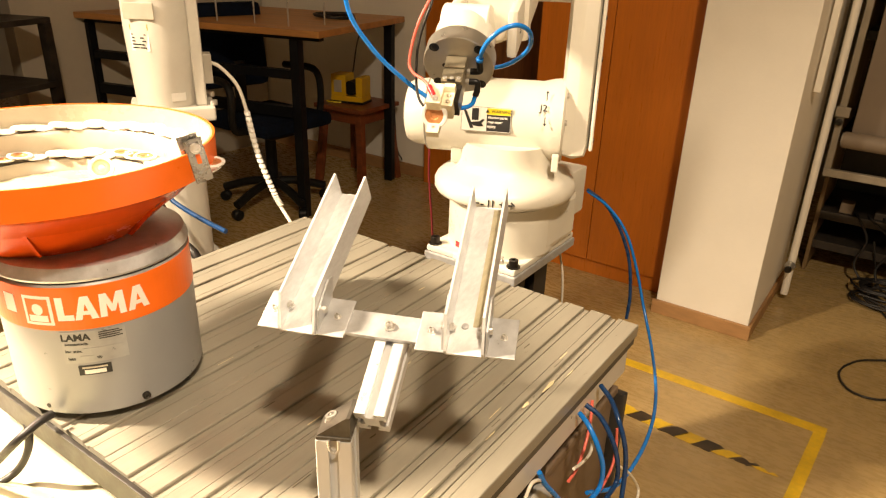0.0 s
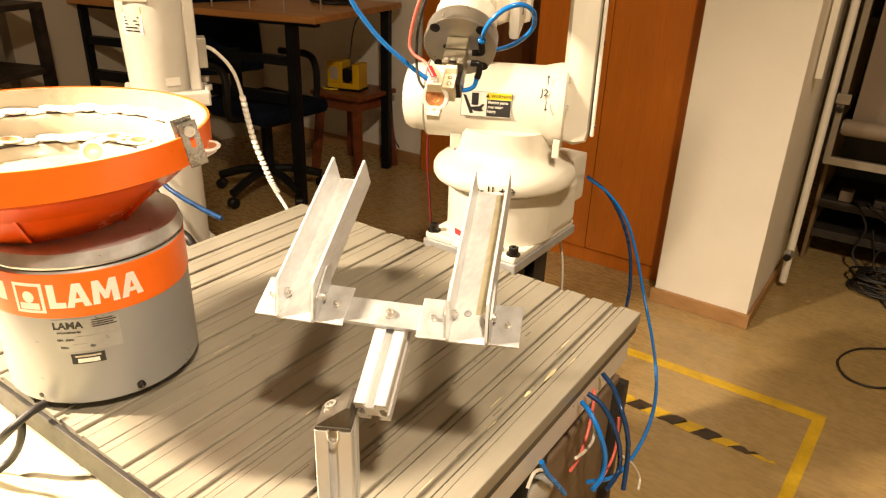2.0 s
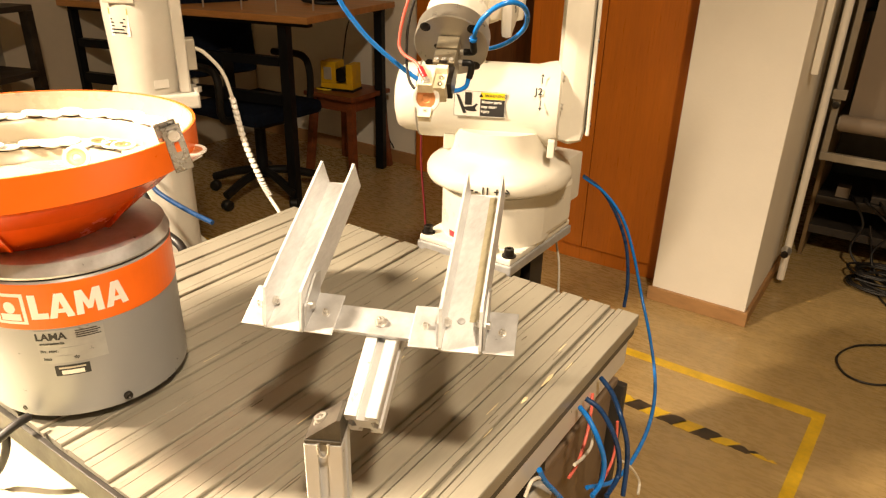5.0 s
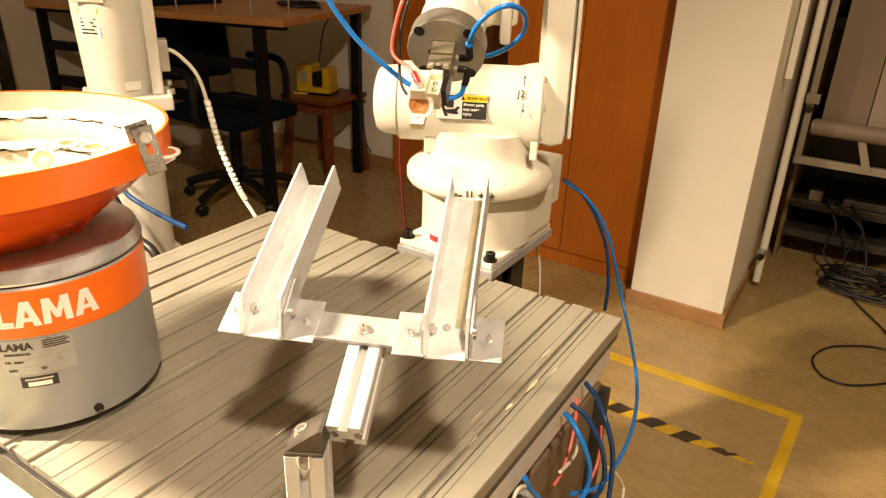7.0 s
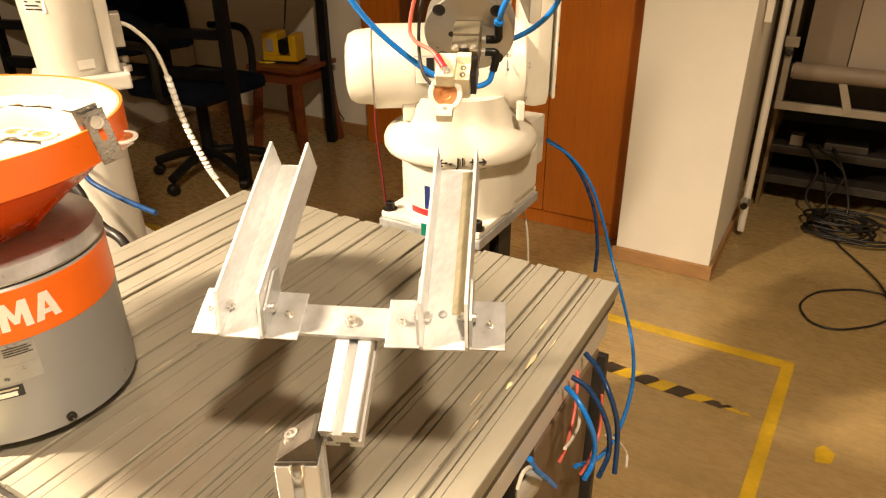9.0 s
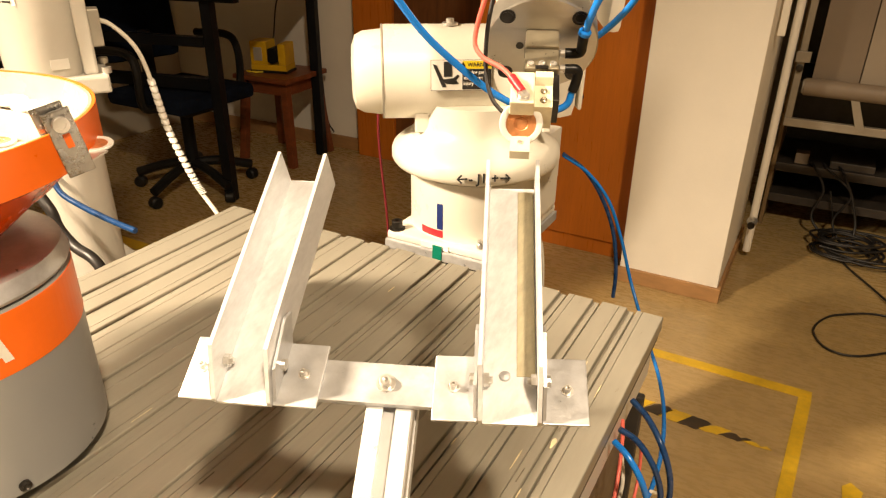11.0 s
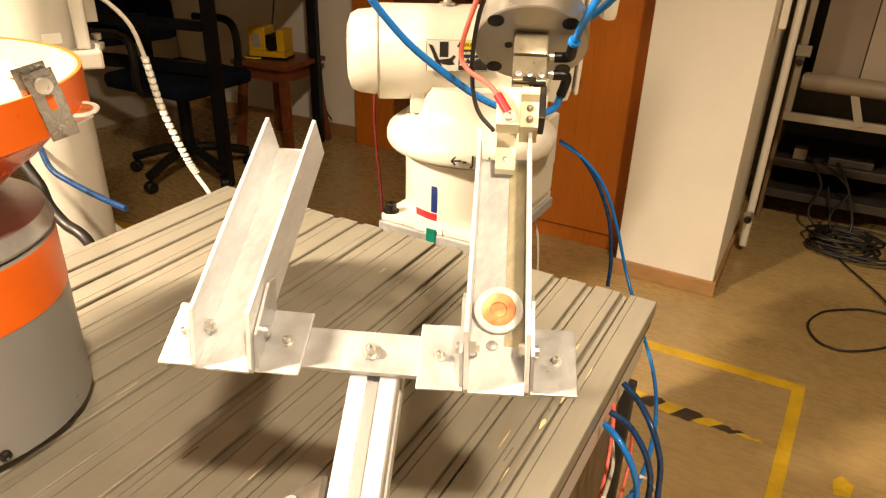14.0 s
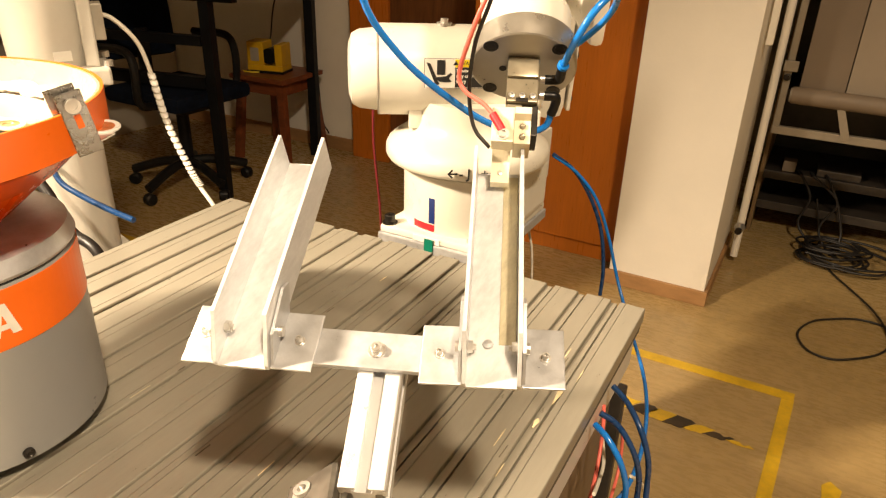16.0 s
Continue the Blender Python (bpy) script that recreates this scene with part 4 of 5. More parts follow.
cap_screw(bar, 0.0, 0.0, 0.0, 0.0037)
CW, CH, CL, WT = 0.0314, 0.0298, 0.180, 0.0024
CHUTES = [BAR @ pose(-0.0839, -0.0211, 0.0028, 0, 0, -0.5), BAR @ pose(0.0751, -0.0213, 0.0028, 0, 0, 2.3)]
for side, CM in enumerate(CHUTES):
    U = OFF @ CM
    ch = part("chute", box(-CW / 2, CW / 2, 0, CL, -WT, 0.0, 0.0004, U), M["alu"], stand, "open aluminium channel chute" if not side else "open aluminium channel chute with yellowish stain")
    for s in (-1, 1):
        fl = slab([(0.0005, -WT), (CL, -WT), (CL, CH), (0.0215, CH), (0.0005, 0.0025)], 0, WT, U @ pose(s * CW / 2 + (0 if s > 0 else -WT), 0, 0) @ Matrix(((0, 0, 1, 0), (1, 0, 0, 0), (0, 1, 0, 0), (0, 0, 0, 1))))
        part("flange", fl, M["alu"], ch)
        # angle brackets that hold the chute to the bar
        ax0 = CW / 2 + WT + 0.0006
        wide = 0.0265 if not (side == 0 and s < 0) else 0.022
        vb = slab([(-0.0105, -0.0022), (0.030, -0.0022), (0.044, 0.016), (0.036, 0.022), (0.004, 0.016)], 0, 0.002, U @ pose(s * ax0 + (0 if s > 0 else -0.002), 0.012, 0) @ Matrix(((0, 0, 1, 0), (1, 0, 0, 0), (0, 1, 0, 0), (0, 0, 0, 1))))
        br = part("corner_bracket", vb, M["alu_plate"], stand)
        x0, x1 = sorted((s * ax0, s * (ax0 + wide)))
        part("foot_plate", box(x0, x1, 0.001, 0.043, -0.0022, -0.0002, 0.0007, U), M["alu_plate"], br)
        cap_screw(br, s * (ax0 + wide * 0.55), 0.022, -0.0002, 0.0022, CM)
        part("nut", turned([(0, 0), (0.0040, 0), (0.0040, 0.0034), (0.002, 0.0034), (0.002, 0.0055), (0, 0.0055)], 6, U @ pose(s * (CW / 2 - 0.0002), 0.024, 0.007, 0, -90 * s, 0)), M["steel"], br)
        part("bolt_head", turned([(0, 0), (0.0036, 0), (0.0036, 0.0026), (0, 0.0030)], 12, U @ pose(s * (ax0 + 0.002), 0.024, 0.007, 0, 90 * s, 0)), M["steel"], br)
    if side:
        part("stain", box(0.004, CW / 2 - 0.0008, 0.03, CL - 0.004, 0.0001, 0.0005, 0, U), M["alu_stain"], ch, "yellowish stain along the floor")
    part("rivet", turned([(0, 0), (0.0036, 0), (0.0030, 0.0012), (0, 0.0016)], 16, U @ pose(-0.003 if side else 0.010, 0.030, 0.0003)), M["alu_plate"], ch)

# ---- six-axis robot ----
AX, AY = -0.616, 1.112
robot = thing("robot_arm", AX, AY, 0, "white six-axis robot arm bolted to a pedestal", "robot")
part("pedestal", profile_bm(0.15, 0.70, pose(0, -0.005, 0.001)), M["dark_machine"], robot, "dark extruded pedestal")
plate = part("base_plate", box(-0.102, 0.102, -0.119, 0.132, 0.703, 0.721, 0.003), M["alu_plate"], robot, "machined aluminium base plate")
part("foot", box(-0.099, 0.099, -0.116, 0.129, 0.7215, 0.734, 0.004), M["robot"], robot)
for x, y in ((-0.088, -0.102), (0.088, -0.102), (-0.088, 0.108), (0.088, 0.108)):
    part("cap_screw", turned([(0, 0), (0.013, 0), (0.013, 0.002), (0.009, 0.002), (0.009, 0.014), (0.008, 0.015), (0.004, 0.015), (0.004, 0.008), (0, 0.008)], 18, pose(x, y, 0.734)), M["dark_steel"], robot, smooth=True)
part("grease_nipple", turned([(0, 0), (0.006, 0), (0.006, 0.006), (0.0035, 0.009), (0.005, 0.013), (0, 0.016)], 14, pose(0.062, -0.102, 0.734)), M["steel"], robot, smooth=True)
base = part("base", turned([(0, 0.734), (0.105, 0.734), (0.105, 0.828), (0.098, 0.832), (0, 0.832)], 72), M["robot"], robot, smooth=True)
part("base_flat", box(-0.105, 0.105, -0.02, 0.118, 0.7345, 0.828, 0.012), M["robot"], robot)
part("seam", rod((0, 0, 0.832), (0, 0, 0.838), 0.098, 72), M["robot_seam"], robot)
part("connector_box", box(-0.07, 0.045, 0.13, 0.293, 0.722, 0.828, 0.006), M["robot"], robot, smooth=True)


def base_patch(name, a0, a1, z0, z1, mat, label):
    bm = bmesh.new()
    n = 8
    r = 0.1056
    low = [bm.verts.new((r * math.cos(a0 + (a1 - a0) * k / n), r * math.sin(a0 + (a1 - a0) * k / n), z0)) for k in range(n + 1)]
    top = [bm.verts.new((r * math.cos(a0 + (a1 - a0) * k / n), r * math.sin(a0 + (a1 - a0) * k / n), z1)) for k in range(n + 1)]
    for k in range(n):
        bm.faces.new((low[k], low[k + 1], top[k + 1], top[k]))
    return part(name, bm, M[mat], robot, label)


base_patch("tape_mark", radians(-97), radians(-91), 0.752, 0.795, "tape_blue", "strip of dark blue tape")
base_patch("tape_mark", radians(-115), radians(-91), 0.738, 0.750, "tape_red", "strip of red tape")
part("tape_mark", box(-0.012, 0.004, -0.1205, -0.1185, 0.700, 0.730, 0.0005), M["tape_green"], robot, "strip of green tape")
part("plate_mark", box(-0.035, 0.015, -0.1175, -0.1155, 0.722, 0.732, 0.0005), M["label_white"], robot)

# parts that turn: built round the first axis, with the second axis along x
SH_Z = 0.98
shoulder = part("shoulder", turned([(0.0, 0.838), (0.124, 0.838), (0.131, 0.841), (0.1350, 0.848), (0.1350, 0.860), (0.1315, 0.868), (0.122, 0.876), (0.108, 0.885), (0.098, 0.895), (0.0925, 0.906), (0.090, 0.920), (0.089, 0.94), (0, 0.94)], 72), M["robot"], robot, smooth=True)
AXIS_X = pose(0, 0, SH_Z, 0, 90, 0)
part("shoulder_housing", turned([(0, -0.148), (0.066, -0.148), (0.0695, -0.144), (0.0695, 0.06), (0.074, 0.078), (0.076, 0.090), (0.076, 0.100), (0.072, 0.104), (0, 0.104)], 64, AXIS_X), M["robot"], shoulder, smooth=True)
part("motor_cap", turned([(0, -0.192), (0.040, -0.192), (0.054, -0.187), (0.060, -0.176), (0.063, -0.150), (0.063, -0.1482), (0, -0.1482)], 64, AXIS_X), M["robot"], shoulder, smooth=True)
part("housing_seam", turned([(0.0690, -0.1482), (0.0698, -0.1470), (0.0700, -0.146), (0.0690, -0.145)], 64, AXIS_X, None, False), M["robot_seam"], shoulder)
part("lug", box(-0.100, -0.078, -0.045, -0.03, 0.897, 0.93, 0.003), M["robot"], shoulder)
part("stop_block", box(0.088, 0.100, -0.082, -0.066, 0.905, 0.935, 0.002), M["robot"], shoulder)
for a in (-70, -20, 25, 70):
    part("housing_screw", rod((0.102, 0.066 * math.sin(radians(a - 60)), SH_Z + 0.066 * math.cos(radians(a - 60))), (0.108, 0.066 * math.sin(radians(a - 60)), SH_Z + 0.066 * math.cos(radians(a - 60))), 0.005, 12), M["steel"], shoulder)
part("top_screw", turned([(0, 0), (0.012, 0), (0.012, 0.004), (0.006, 0.004), (0.006, 0.010), (0, 0.010)], 14, pose(-0.045, -0.005, SH_Z + 0.0685)), M["steel"], shoulder)
part("j_label", text_bm("\u2190- J1 +\u2192", 0.020, pose(-0.006, -0.1350, 0.8535, 88, 0, 0), 0.0012, 0.0002), M["print"], shoulder)
LBL = pose(-0.0335, 0, SH_Z, -7, 0, 0)
wl = part("warning_label", box(-0.044, 0.044, -0.0705, -0.0695, -0.021, 0.021), M["label_white"], shoulder, "warning label with pictogram and text")
wl.matrix_local = LBL
part("pictogram", slab([(-0.042, 0.016), (-0.036, 0.014), (-0.022, -0.016), (-0.028, -0.017)], 0, 0.0004, pose(0, -0.0706, 0, 90)), M["print"], wl)
part("pictogram", slab([(-0.026, 0.019), (-0.014, 0.019), (-0.014, -0.002), (-0.026, -0.002)], 0, 0.0004, pose(0, -0.0706, 0, 90)), M["print"], wl)
part("pictogram", slab([(-0.030, -0.006), (-0.012, -0.004), (-0.006, 0.001), (-0.003, -0.001), (-0.008, -0.007), (-0.004, -0.012), (-0.012, -0.013), (-0.022, -0.012)], 0, 0.0004, pose(0, -0.0706, 0, 90)), M["print"], wl)
part("label_border", box(-0.0447, 0.0447, -0.0703, -0.0695, -0.0215, 0.0215), M["print"], wl)
part("label_header", box(0.001, 0.043, -0.0709, -0.0705, 0.009, 0.020), M["label_yellow"], wl)
part("label_field", box(0.001, 0.043, -0.0709, -0.0705, -0.020, 0.0085), M["print"], wl)
part("label_text", text_bm("\u25b2 WARNING", 0.0078, pose(0.022, -0.0711, 0.0145, 90), 0.0001, 0.0001), M["print"], wl)
for k, words in enumerate(("Moving parts", "may cause", "injury")):
    part("label_text", text_bm(words, 0.0066, pose(0.0205 - (0.0, 0.004, 0.0105)[k], -0.0711, 0.004 - 0.0078 * k, 90), 0.0001, 0.0002), M["label_white"], wl)
J2_AT = pose(0, 0, SH_Z, -27, 0, 0)
part("j_label", text_bm("J2", 0.017, pose(0.066, -0.0768, 0.0, 90), 0.0002, 0.0003), M["print"], shoulder).matrix_local = J2_AT
for s in (-1, 1):
    part("j_arrow", slab([(-0.0008, 0.0), (0.0008, 0.0), (0.0008, 0.013), (0.003, 0.013), (0, 0.018), (-0.003, 0.013), (-0.0008, 0.013)], 0, 0.0004, pose(0.070, -0.0766, s * 0.014, 90) @ pose(0, 0, 0, 0, 0, 0 if s > 0 else 180)), M["print"], shoulder).matrix_local = J2_AT

L1, L2 = 0.27, 0.49
upper = part("upper_arm", box(0.094, 0.150, -0.052, 0.048, -0.066, L1 + 0.07, 0.026), M["robot"], robot, smooth=True)
part("arm_cover", box(0.150, 0.157, -0.044, 0.040, -0.050, L1 + 0.05, 0.004), M["robot"], upper)
for k in range(5):
    part("cover_screw", rod((0.155, -0.038, -0.03 + 0.07 * k), (0.1585, -0.038, -0.03 + 0.07 * k), 0.004, 10), M["dark_steel"], upper)
fore = part("forearm", box(-0.045, 0.045, -0.050, 0.050, -0.07, L2 * 0.55, 0.022), M["robot"], robot, smooth=True)
part("elbow_housing", rod((-0.075, 0, 0), (0.104, 0, 0), 0.062, 48, None, 0.006), M["robot"], fore, smooth=True)
part("wrist_tube", rod((0, 0, L2 * 0.54), (0, 0, L2 - 0.075), 0.040, 40, None, 0.004, 0.036), M["robot"], fore, smooth=True)
part("fork", box(-0.043, -0.030, -0.028, 0.028, L2 - 0.09, L2 + 0.014, 0.006), M["robot"], fore, smooth=True)
part("fork", box(0.030, 0.043, -0.028, 0.028, L2 - 0.09, L2 + 0.014, 0.006), M["robot"], fore, smooth=True)
part("fork_bridge", box(-0.05, 0.05, -0.030, 0.030, L2 - 0.10, L2 - 0.070, 0.008), M["robot"], fore, smooth=True)
part("j_label", text_bm("J5", 0.016, pose(0.0432, 0.0, L2 - 0.02, 0, 90, 0) @ pose(0, 0, 0, 0, 0, 90), 0.0002, 0.0003), M["print"], fore)

# tool head: origin at the flange face, z out of the face, x to the side, y upward
tool = part("tool_head", turned([(0, 0), (0.0402, 0), (0.0412, -0.001), (0.0412, -0.020), (0.039, -0.022), (0, -0.022)], 56), M["flange"], robot, "machined metal tool flange", smooth=True)
part("wrist_body", turned([(0, -0.0225), (0.036, -0.0225), (0.036, -0.050), (0.030, -0.062), (0, -0.062)], 40), M["robot"], tool, smooth=True)
part("wrist_axle", rod((-0.0285, 0, -0.062), (0.0285, 0, -0.062), 0.030, 36, None, 0.002), M["robot"], tool, smooth=True)
for a in (45, 135, 225, 315):
    part("flange_bolt", turned([(0, 0), (0.0058, 0), (0.0058, 0.0006), (0.004, 0.0006), (0.0036, 0.0002), (0, 0.0002)], 18, pose(0.0362 * math.cos(radians(a)), 0.0362 * math.sin(radians(a)), 0)), M["dark_steel"], tool)
part("flange_pin", rod((-0.0158, 0.0, 0), (-0.0158, 0.0, 0.0004), 0.003, 14), M["dark_steel"], tool)
GX = -0.002
gb = part("gripper_body", box(-0.0120, 0.0120, -0.012, 0.0154, 0.0, 0.0185, 0.0022), M["brass"], tool, "pale metal gripper body", smooth=True)
for y in (0.003, 0.009):
    part("body_groove", box(-0.0122, 0.0122, y, y + 0.0006, 0.004, 0.0170), M["dark_zinc"], gb)
part("gripper_block", box(-0.0118, 0.0118, -0.012, 0.0135, 0.0190, 0.0395, 0.001), M["brass"], tool)
part("gripper_jaw", box(-0.0118, 0.0005, -0.010, 0.0105, 0.0400, 0.0475, 0.001), M["brass"], tool)
part("gripper_jaw", box(0.0015, 0.0125, -0.012, 0.0095, 0.0400, 0.066, 0.001), M["dark_steel"], tool)
for x in (-0.0078, 0.0, 0.0078):
    part("jaw_screw", turned([(0, 0), (0.0024, 0), (0.0024, 0.0010), (0.0012, 0.0012), (0.0012, 0.0005), (0, 0.0005)], 14, pose(x, 0.0135, 0.0345, -90)), M["steel"], tool)
part("jaw_slot", box(-0.0045, 0.0045, 0.0133, 0.0139, 0.0365, 0.0397), M["dark_steel"], tool)
fi = part("finger", box(-0.0207, -0.0045, 0.006, 0.0178, 0.0478, 0.0775, 0.0012), M["ivory"], tool, "ivory printed plastic finger")
part("finger_tip", slab([(-0.016, 0.0600), (0.0055, 0.0600), (0.0055, 0.0690), (-0.0065, 0.0800), (-0.0085, 0.0965), (-0.016, 0.0965)], -0.0192, -0.0058, Matrix(((0, 0, 1, 0), (1, 0, 0, 0), (0, 1, 0, 0), (0, 0, 0, 1)))), M["ivory"], fi)
part("finger_screw", turned([(0, 0), (0.0018, 0), (0.0018, 0.0008), (0, 0.0012)], 12, pose(-0.0125, -0.0078, 0.0890, -90)), M["steel"], fi, smooth=True)
part("finger_screw", turned([(0, 0), (0.0048, 0), (0.0048, 0.0007), (0.0034, 0.0007), (0.0034, 0.0030), (0.0016, 0.0030), (0.0016, 0.0015), (0, 0.0015)], 18, pose(-0.0122, 0.0178, 0.0713, -90)), M["steel"], fi, smooth=True)
f2 = part("finger", slab([(-0.008, 0.0478), (0.0185, 0.0478), (0.0185, 0.0535), (0.0130, 0.0560), (0.0120, 0.0750), (-0.008, 0.0750)], -0.0043, 0.0076, Matrix(((0, 0, 1, 0), (1, 0, 0, 0), (0, 1, 0, 0), (0, 0, 0, 1)))), M["ivory"], tool, "ivory printed plastic finger")
for z in (0.0610, 0.0695):
    part("finger_screw", turned([(0, 0), (0.0023, 0), (0.0023, 0.0016), (0.0012, 0.0022), (0, 0.0014)], 14, pose(0.0018, 0.0122, z, -90)), M["brass"], f2, smooth=True)
part("valve_screw", rod((GX + 0.0145, 0.004, 0.012), (GX + 0.020, 0.004, 0.012), 0.0030, 14, None, 0.001), M["steel"], tool)
part("valve_screw", rod((GX + 0.0145, 0.000, 0.024), (GX + 0.020, 0.000, 0.024), 0.0030, 14, None, 0.001), M["steel"], tool)
part("air_fitting", hose([(GX + 0.019, 0.004, 0.012), (GX + 0.029, 0.005, 0.012), (GX + 0.030, 0.013, 0.013), (GX + 0.030, 0.022, 0.014)], 0.0037, 14), M["black_plastic"], tool, smooth=True)
part("air_fitting", hose([(GX + 0.019, 0.000, 0.024), (GX + 0.028, -0.001, 0.024), (GX + 0.028, -0.010, 0.026), (GX + 0.026, -0.016, 0.030)], 0.0036, 14), M["black_plastic"], tool, smooth=True)
part("fitting_collar", rod((GX + 0.030, 0.022, 0.014), (GX + 0.031, 0.0265, 0.014), 0.0044, 16, None, 0.001), M["tube_blue"], tool)
LOOP_AT = Vector((GX + 0.031, 0.0262, 0.014))
loop = part("air_tube", hose([Vector(p) + Vector((GX, 0, 0)) - LOOP_AT for p in ((0.031, 0.0262, 0.014), (0.0345, 0.038, 0.015), (0.0420, 0.0515, 0.014), (0.0555, 0.0616, 0.008), (0.0712, 0.0618, 0.0), (0.0825, 0.0453, -0.010), (0.082, 0.0175, -0.020), (0.0699, -0.0067, -0.028), (0.0504, -0.0277, -0.036), (0.030, -0.040, -0.044), (0.01, -0.040, -0.055))], 0.0026, 12), M["tube_blue"], tool, "bright blue air tube in a loop", smooth=True)
part("air_tube", hose([(GX + 0.026, -0.016, 0.030), (GX + 0.022, -0.024, 0.036), (GX + 0.008, -0.026, 0.040), (GX - 0.02, -0.018, 0.040), (GX - 0.052, 0.004, 0.034), (GX - 0.088, 0.040, 0.024), (GX - 0.112, 0.085, 0.008), (GX - 0.108, 0.14, -0.03), (GX - 0.07, 0.18, -0.09), (GX - 0.045, 0.16, -0.18)], 0.0026, 12), M["tube_blue"], tool, "bright blue air tube", smooth=True)
part("red_wire", hose([(-0.0130, 0.0195, 0.0690), (-0.0180, 0.0205, 0.0605), (-0.0270, 0.0220, 0.0500), (-0.0420, 0.0240, 0.0400), (-0.0465, 0.0330, 0.0300), (GX - 0.034, 0.068, 0.015), (GX - 0.02, 0.09, -0.02), (GX - 0.02, 0.095, -0.10)], 0.0017, 10), M["wire_red"], tool, "red insulated wire", smooth=True)
part("wire_crimp", hose([(-0.0130, 0.0195, 0.0690), (-0.0170, 0.0203, 0.0625), (-0.0205, 0.0210, 0.0570)], 0.0030, 12), M["tape_red"], tool, smooth=True)
part("black_wire", hose([(-0.0215, -0.004, 0.070), (GX - 0.032, 0.004, 0.058), (GX - 0.037, 0.020, 0.038), (GX - 0.034, 0.050, 0.018), (GX - 0.022, 0.08, -0.01), (GX - 0.016, 0.09, -0.10)], 0.0015, 10), M["wire_black"], tool, "black insulated wire", smooth=True)

solid("drop_wire", hose([(-0.885, 1.235, 0.92), (-0.887, 1.235, 0.81), (-0.883, 1.235, 0.745), (-0.872, 1.235, 0.63), (-0.868, 1.235, 0.46), (-0.866, 1.235, 0.003)], 0.0025), M["wire_dark_red"], "thin dark red wire hanging beside the robot", "wire", smooth=True)
solid("drop_wire", hose([(-0.556, 1.27, 0.695), (-0.554, 1.27, 0.66), (-0.544, 1.27, 0.618), (-0.538, 1.27, 0.543), (-0.535, 1.27, 0.4)], 0.0025), M["wire_white"], "thin white wire hanging below the robot plate", "wire", smooth=True)
for k, pts in enumerate(([(-0.57, 1.415, 0.769), (-0.527, 1.43, 0.738), (-0.487, 1.435, 0.685), (-0.454, 1.43, 0.618), (-0.435, 1.415, 0.543), (-0.43, 1.4, 0.487)],
                         [(-0.569, 1.415, 0.766), (-0.519, 1.43, 0.733), (-0.473, 1.435, 0.682), (-0.438, 1.435, 0.607), (-0.405, 1.43, 0.517), (-0.349, 1.36, 0.451), (-0.285, 1.2, 0.462), (-0.251, 1.08, 0.469), (-0.234, 0.96, 0.48), (-0.235, 0.86, 0.491), (-0.252, 0.78, 0.527)])):
    solid("air_hose", hose(pts, 0.0034 if k else 0.0040), M["tube_dark_blue" if not k else "tube_blue"], "blue air hose hanging from the robot base", "hose", "blue air hoses", smooth=True)

# ---- pneumatics under the table ----
cabm = thing("control_box", -0.38, 0.92, 0, "brown metal control box under the table", "box")
part("body", box(-0.19, 0.095, -0.24, 0.02, 0.10, 0.60, 0.006), M["brown_box"], cabm)
part("lid", box(-0.195, 0.100, -0.245, 0.025, 0.60, 0.615, 0.004), M["brown_box"], cabm)
part("dark_edge", box(0.060, 0.112, 0.026, 0.040, 0.10, 0.60, 0.003), M["metal_dark"], cabm)
part("stand", box(-0.10, 0.07, -0.19, 0.0, 0.0, 0.10, 0.004), M["metal_dark"], cabm)
gauge = thing("pressure_regulator", -0.29, 0.635, 0.50, "pressure regulator with a round gauge", "regulator")
part("body", box(-0.03, 0.02, -0.03, 0.03, -0.05, 0.17, 0.006), M["black_plastic"], gauge)
part("dial", turned([(0, 0), (0.020, 0), (0.022, 0.003), (0.022, 0.010), (0.019, 0.012), (0, 0.012)], 28, pose(0.02, -0.002, 0.12, 0, 90, -20)), M["gauge_glass"], gauge, smooth=True)
part("bowl", turned([(0, -0.05), (0.016, -0.045), (0.02, -0.02), (0.02, 0.02), (0, 0.02)], 20, pose(0.0, -0.06, 0.05)), M["steel"], gauge, smooth=True)
part("post", box(-0.035, -0.005, -0.02, 0.02, -0.50, -0.05), M["metal_dark"], gauge)
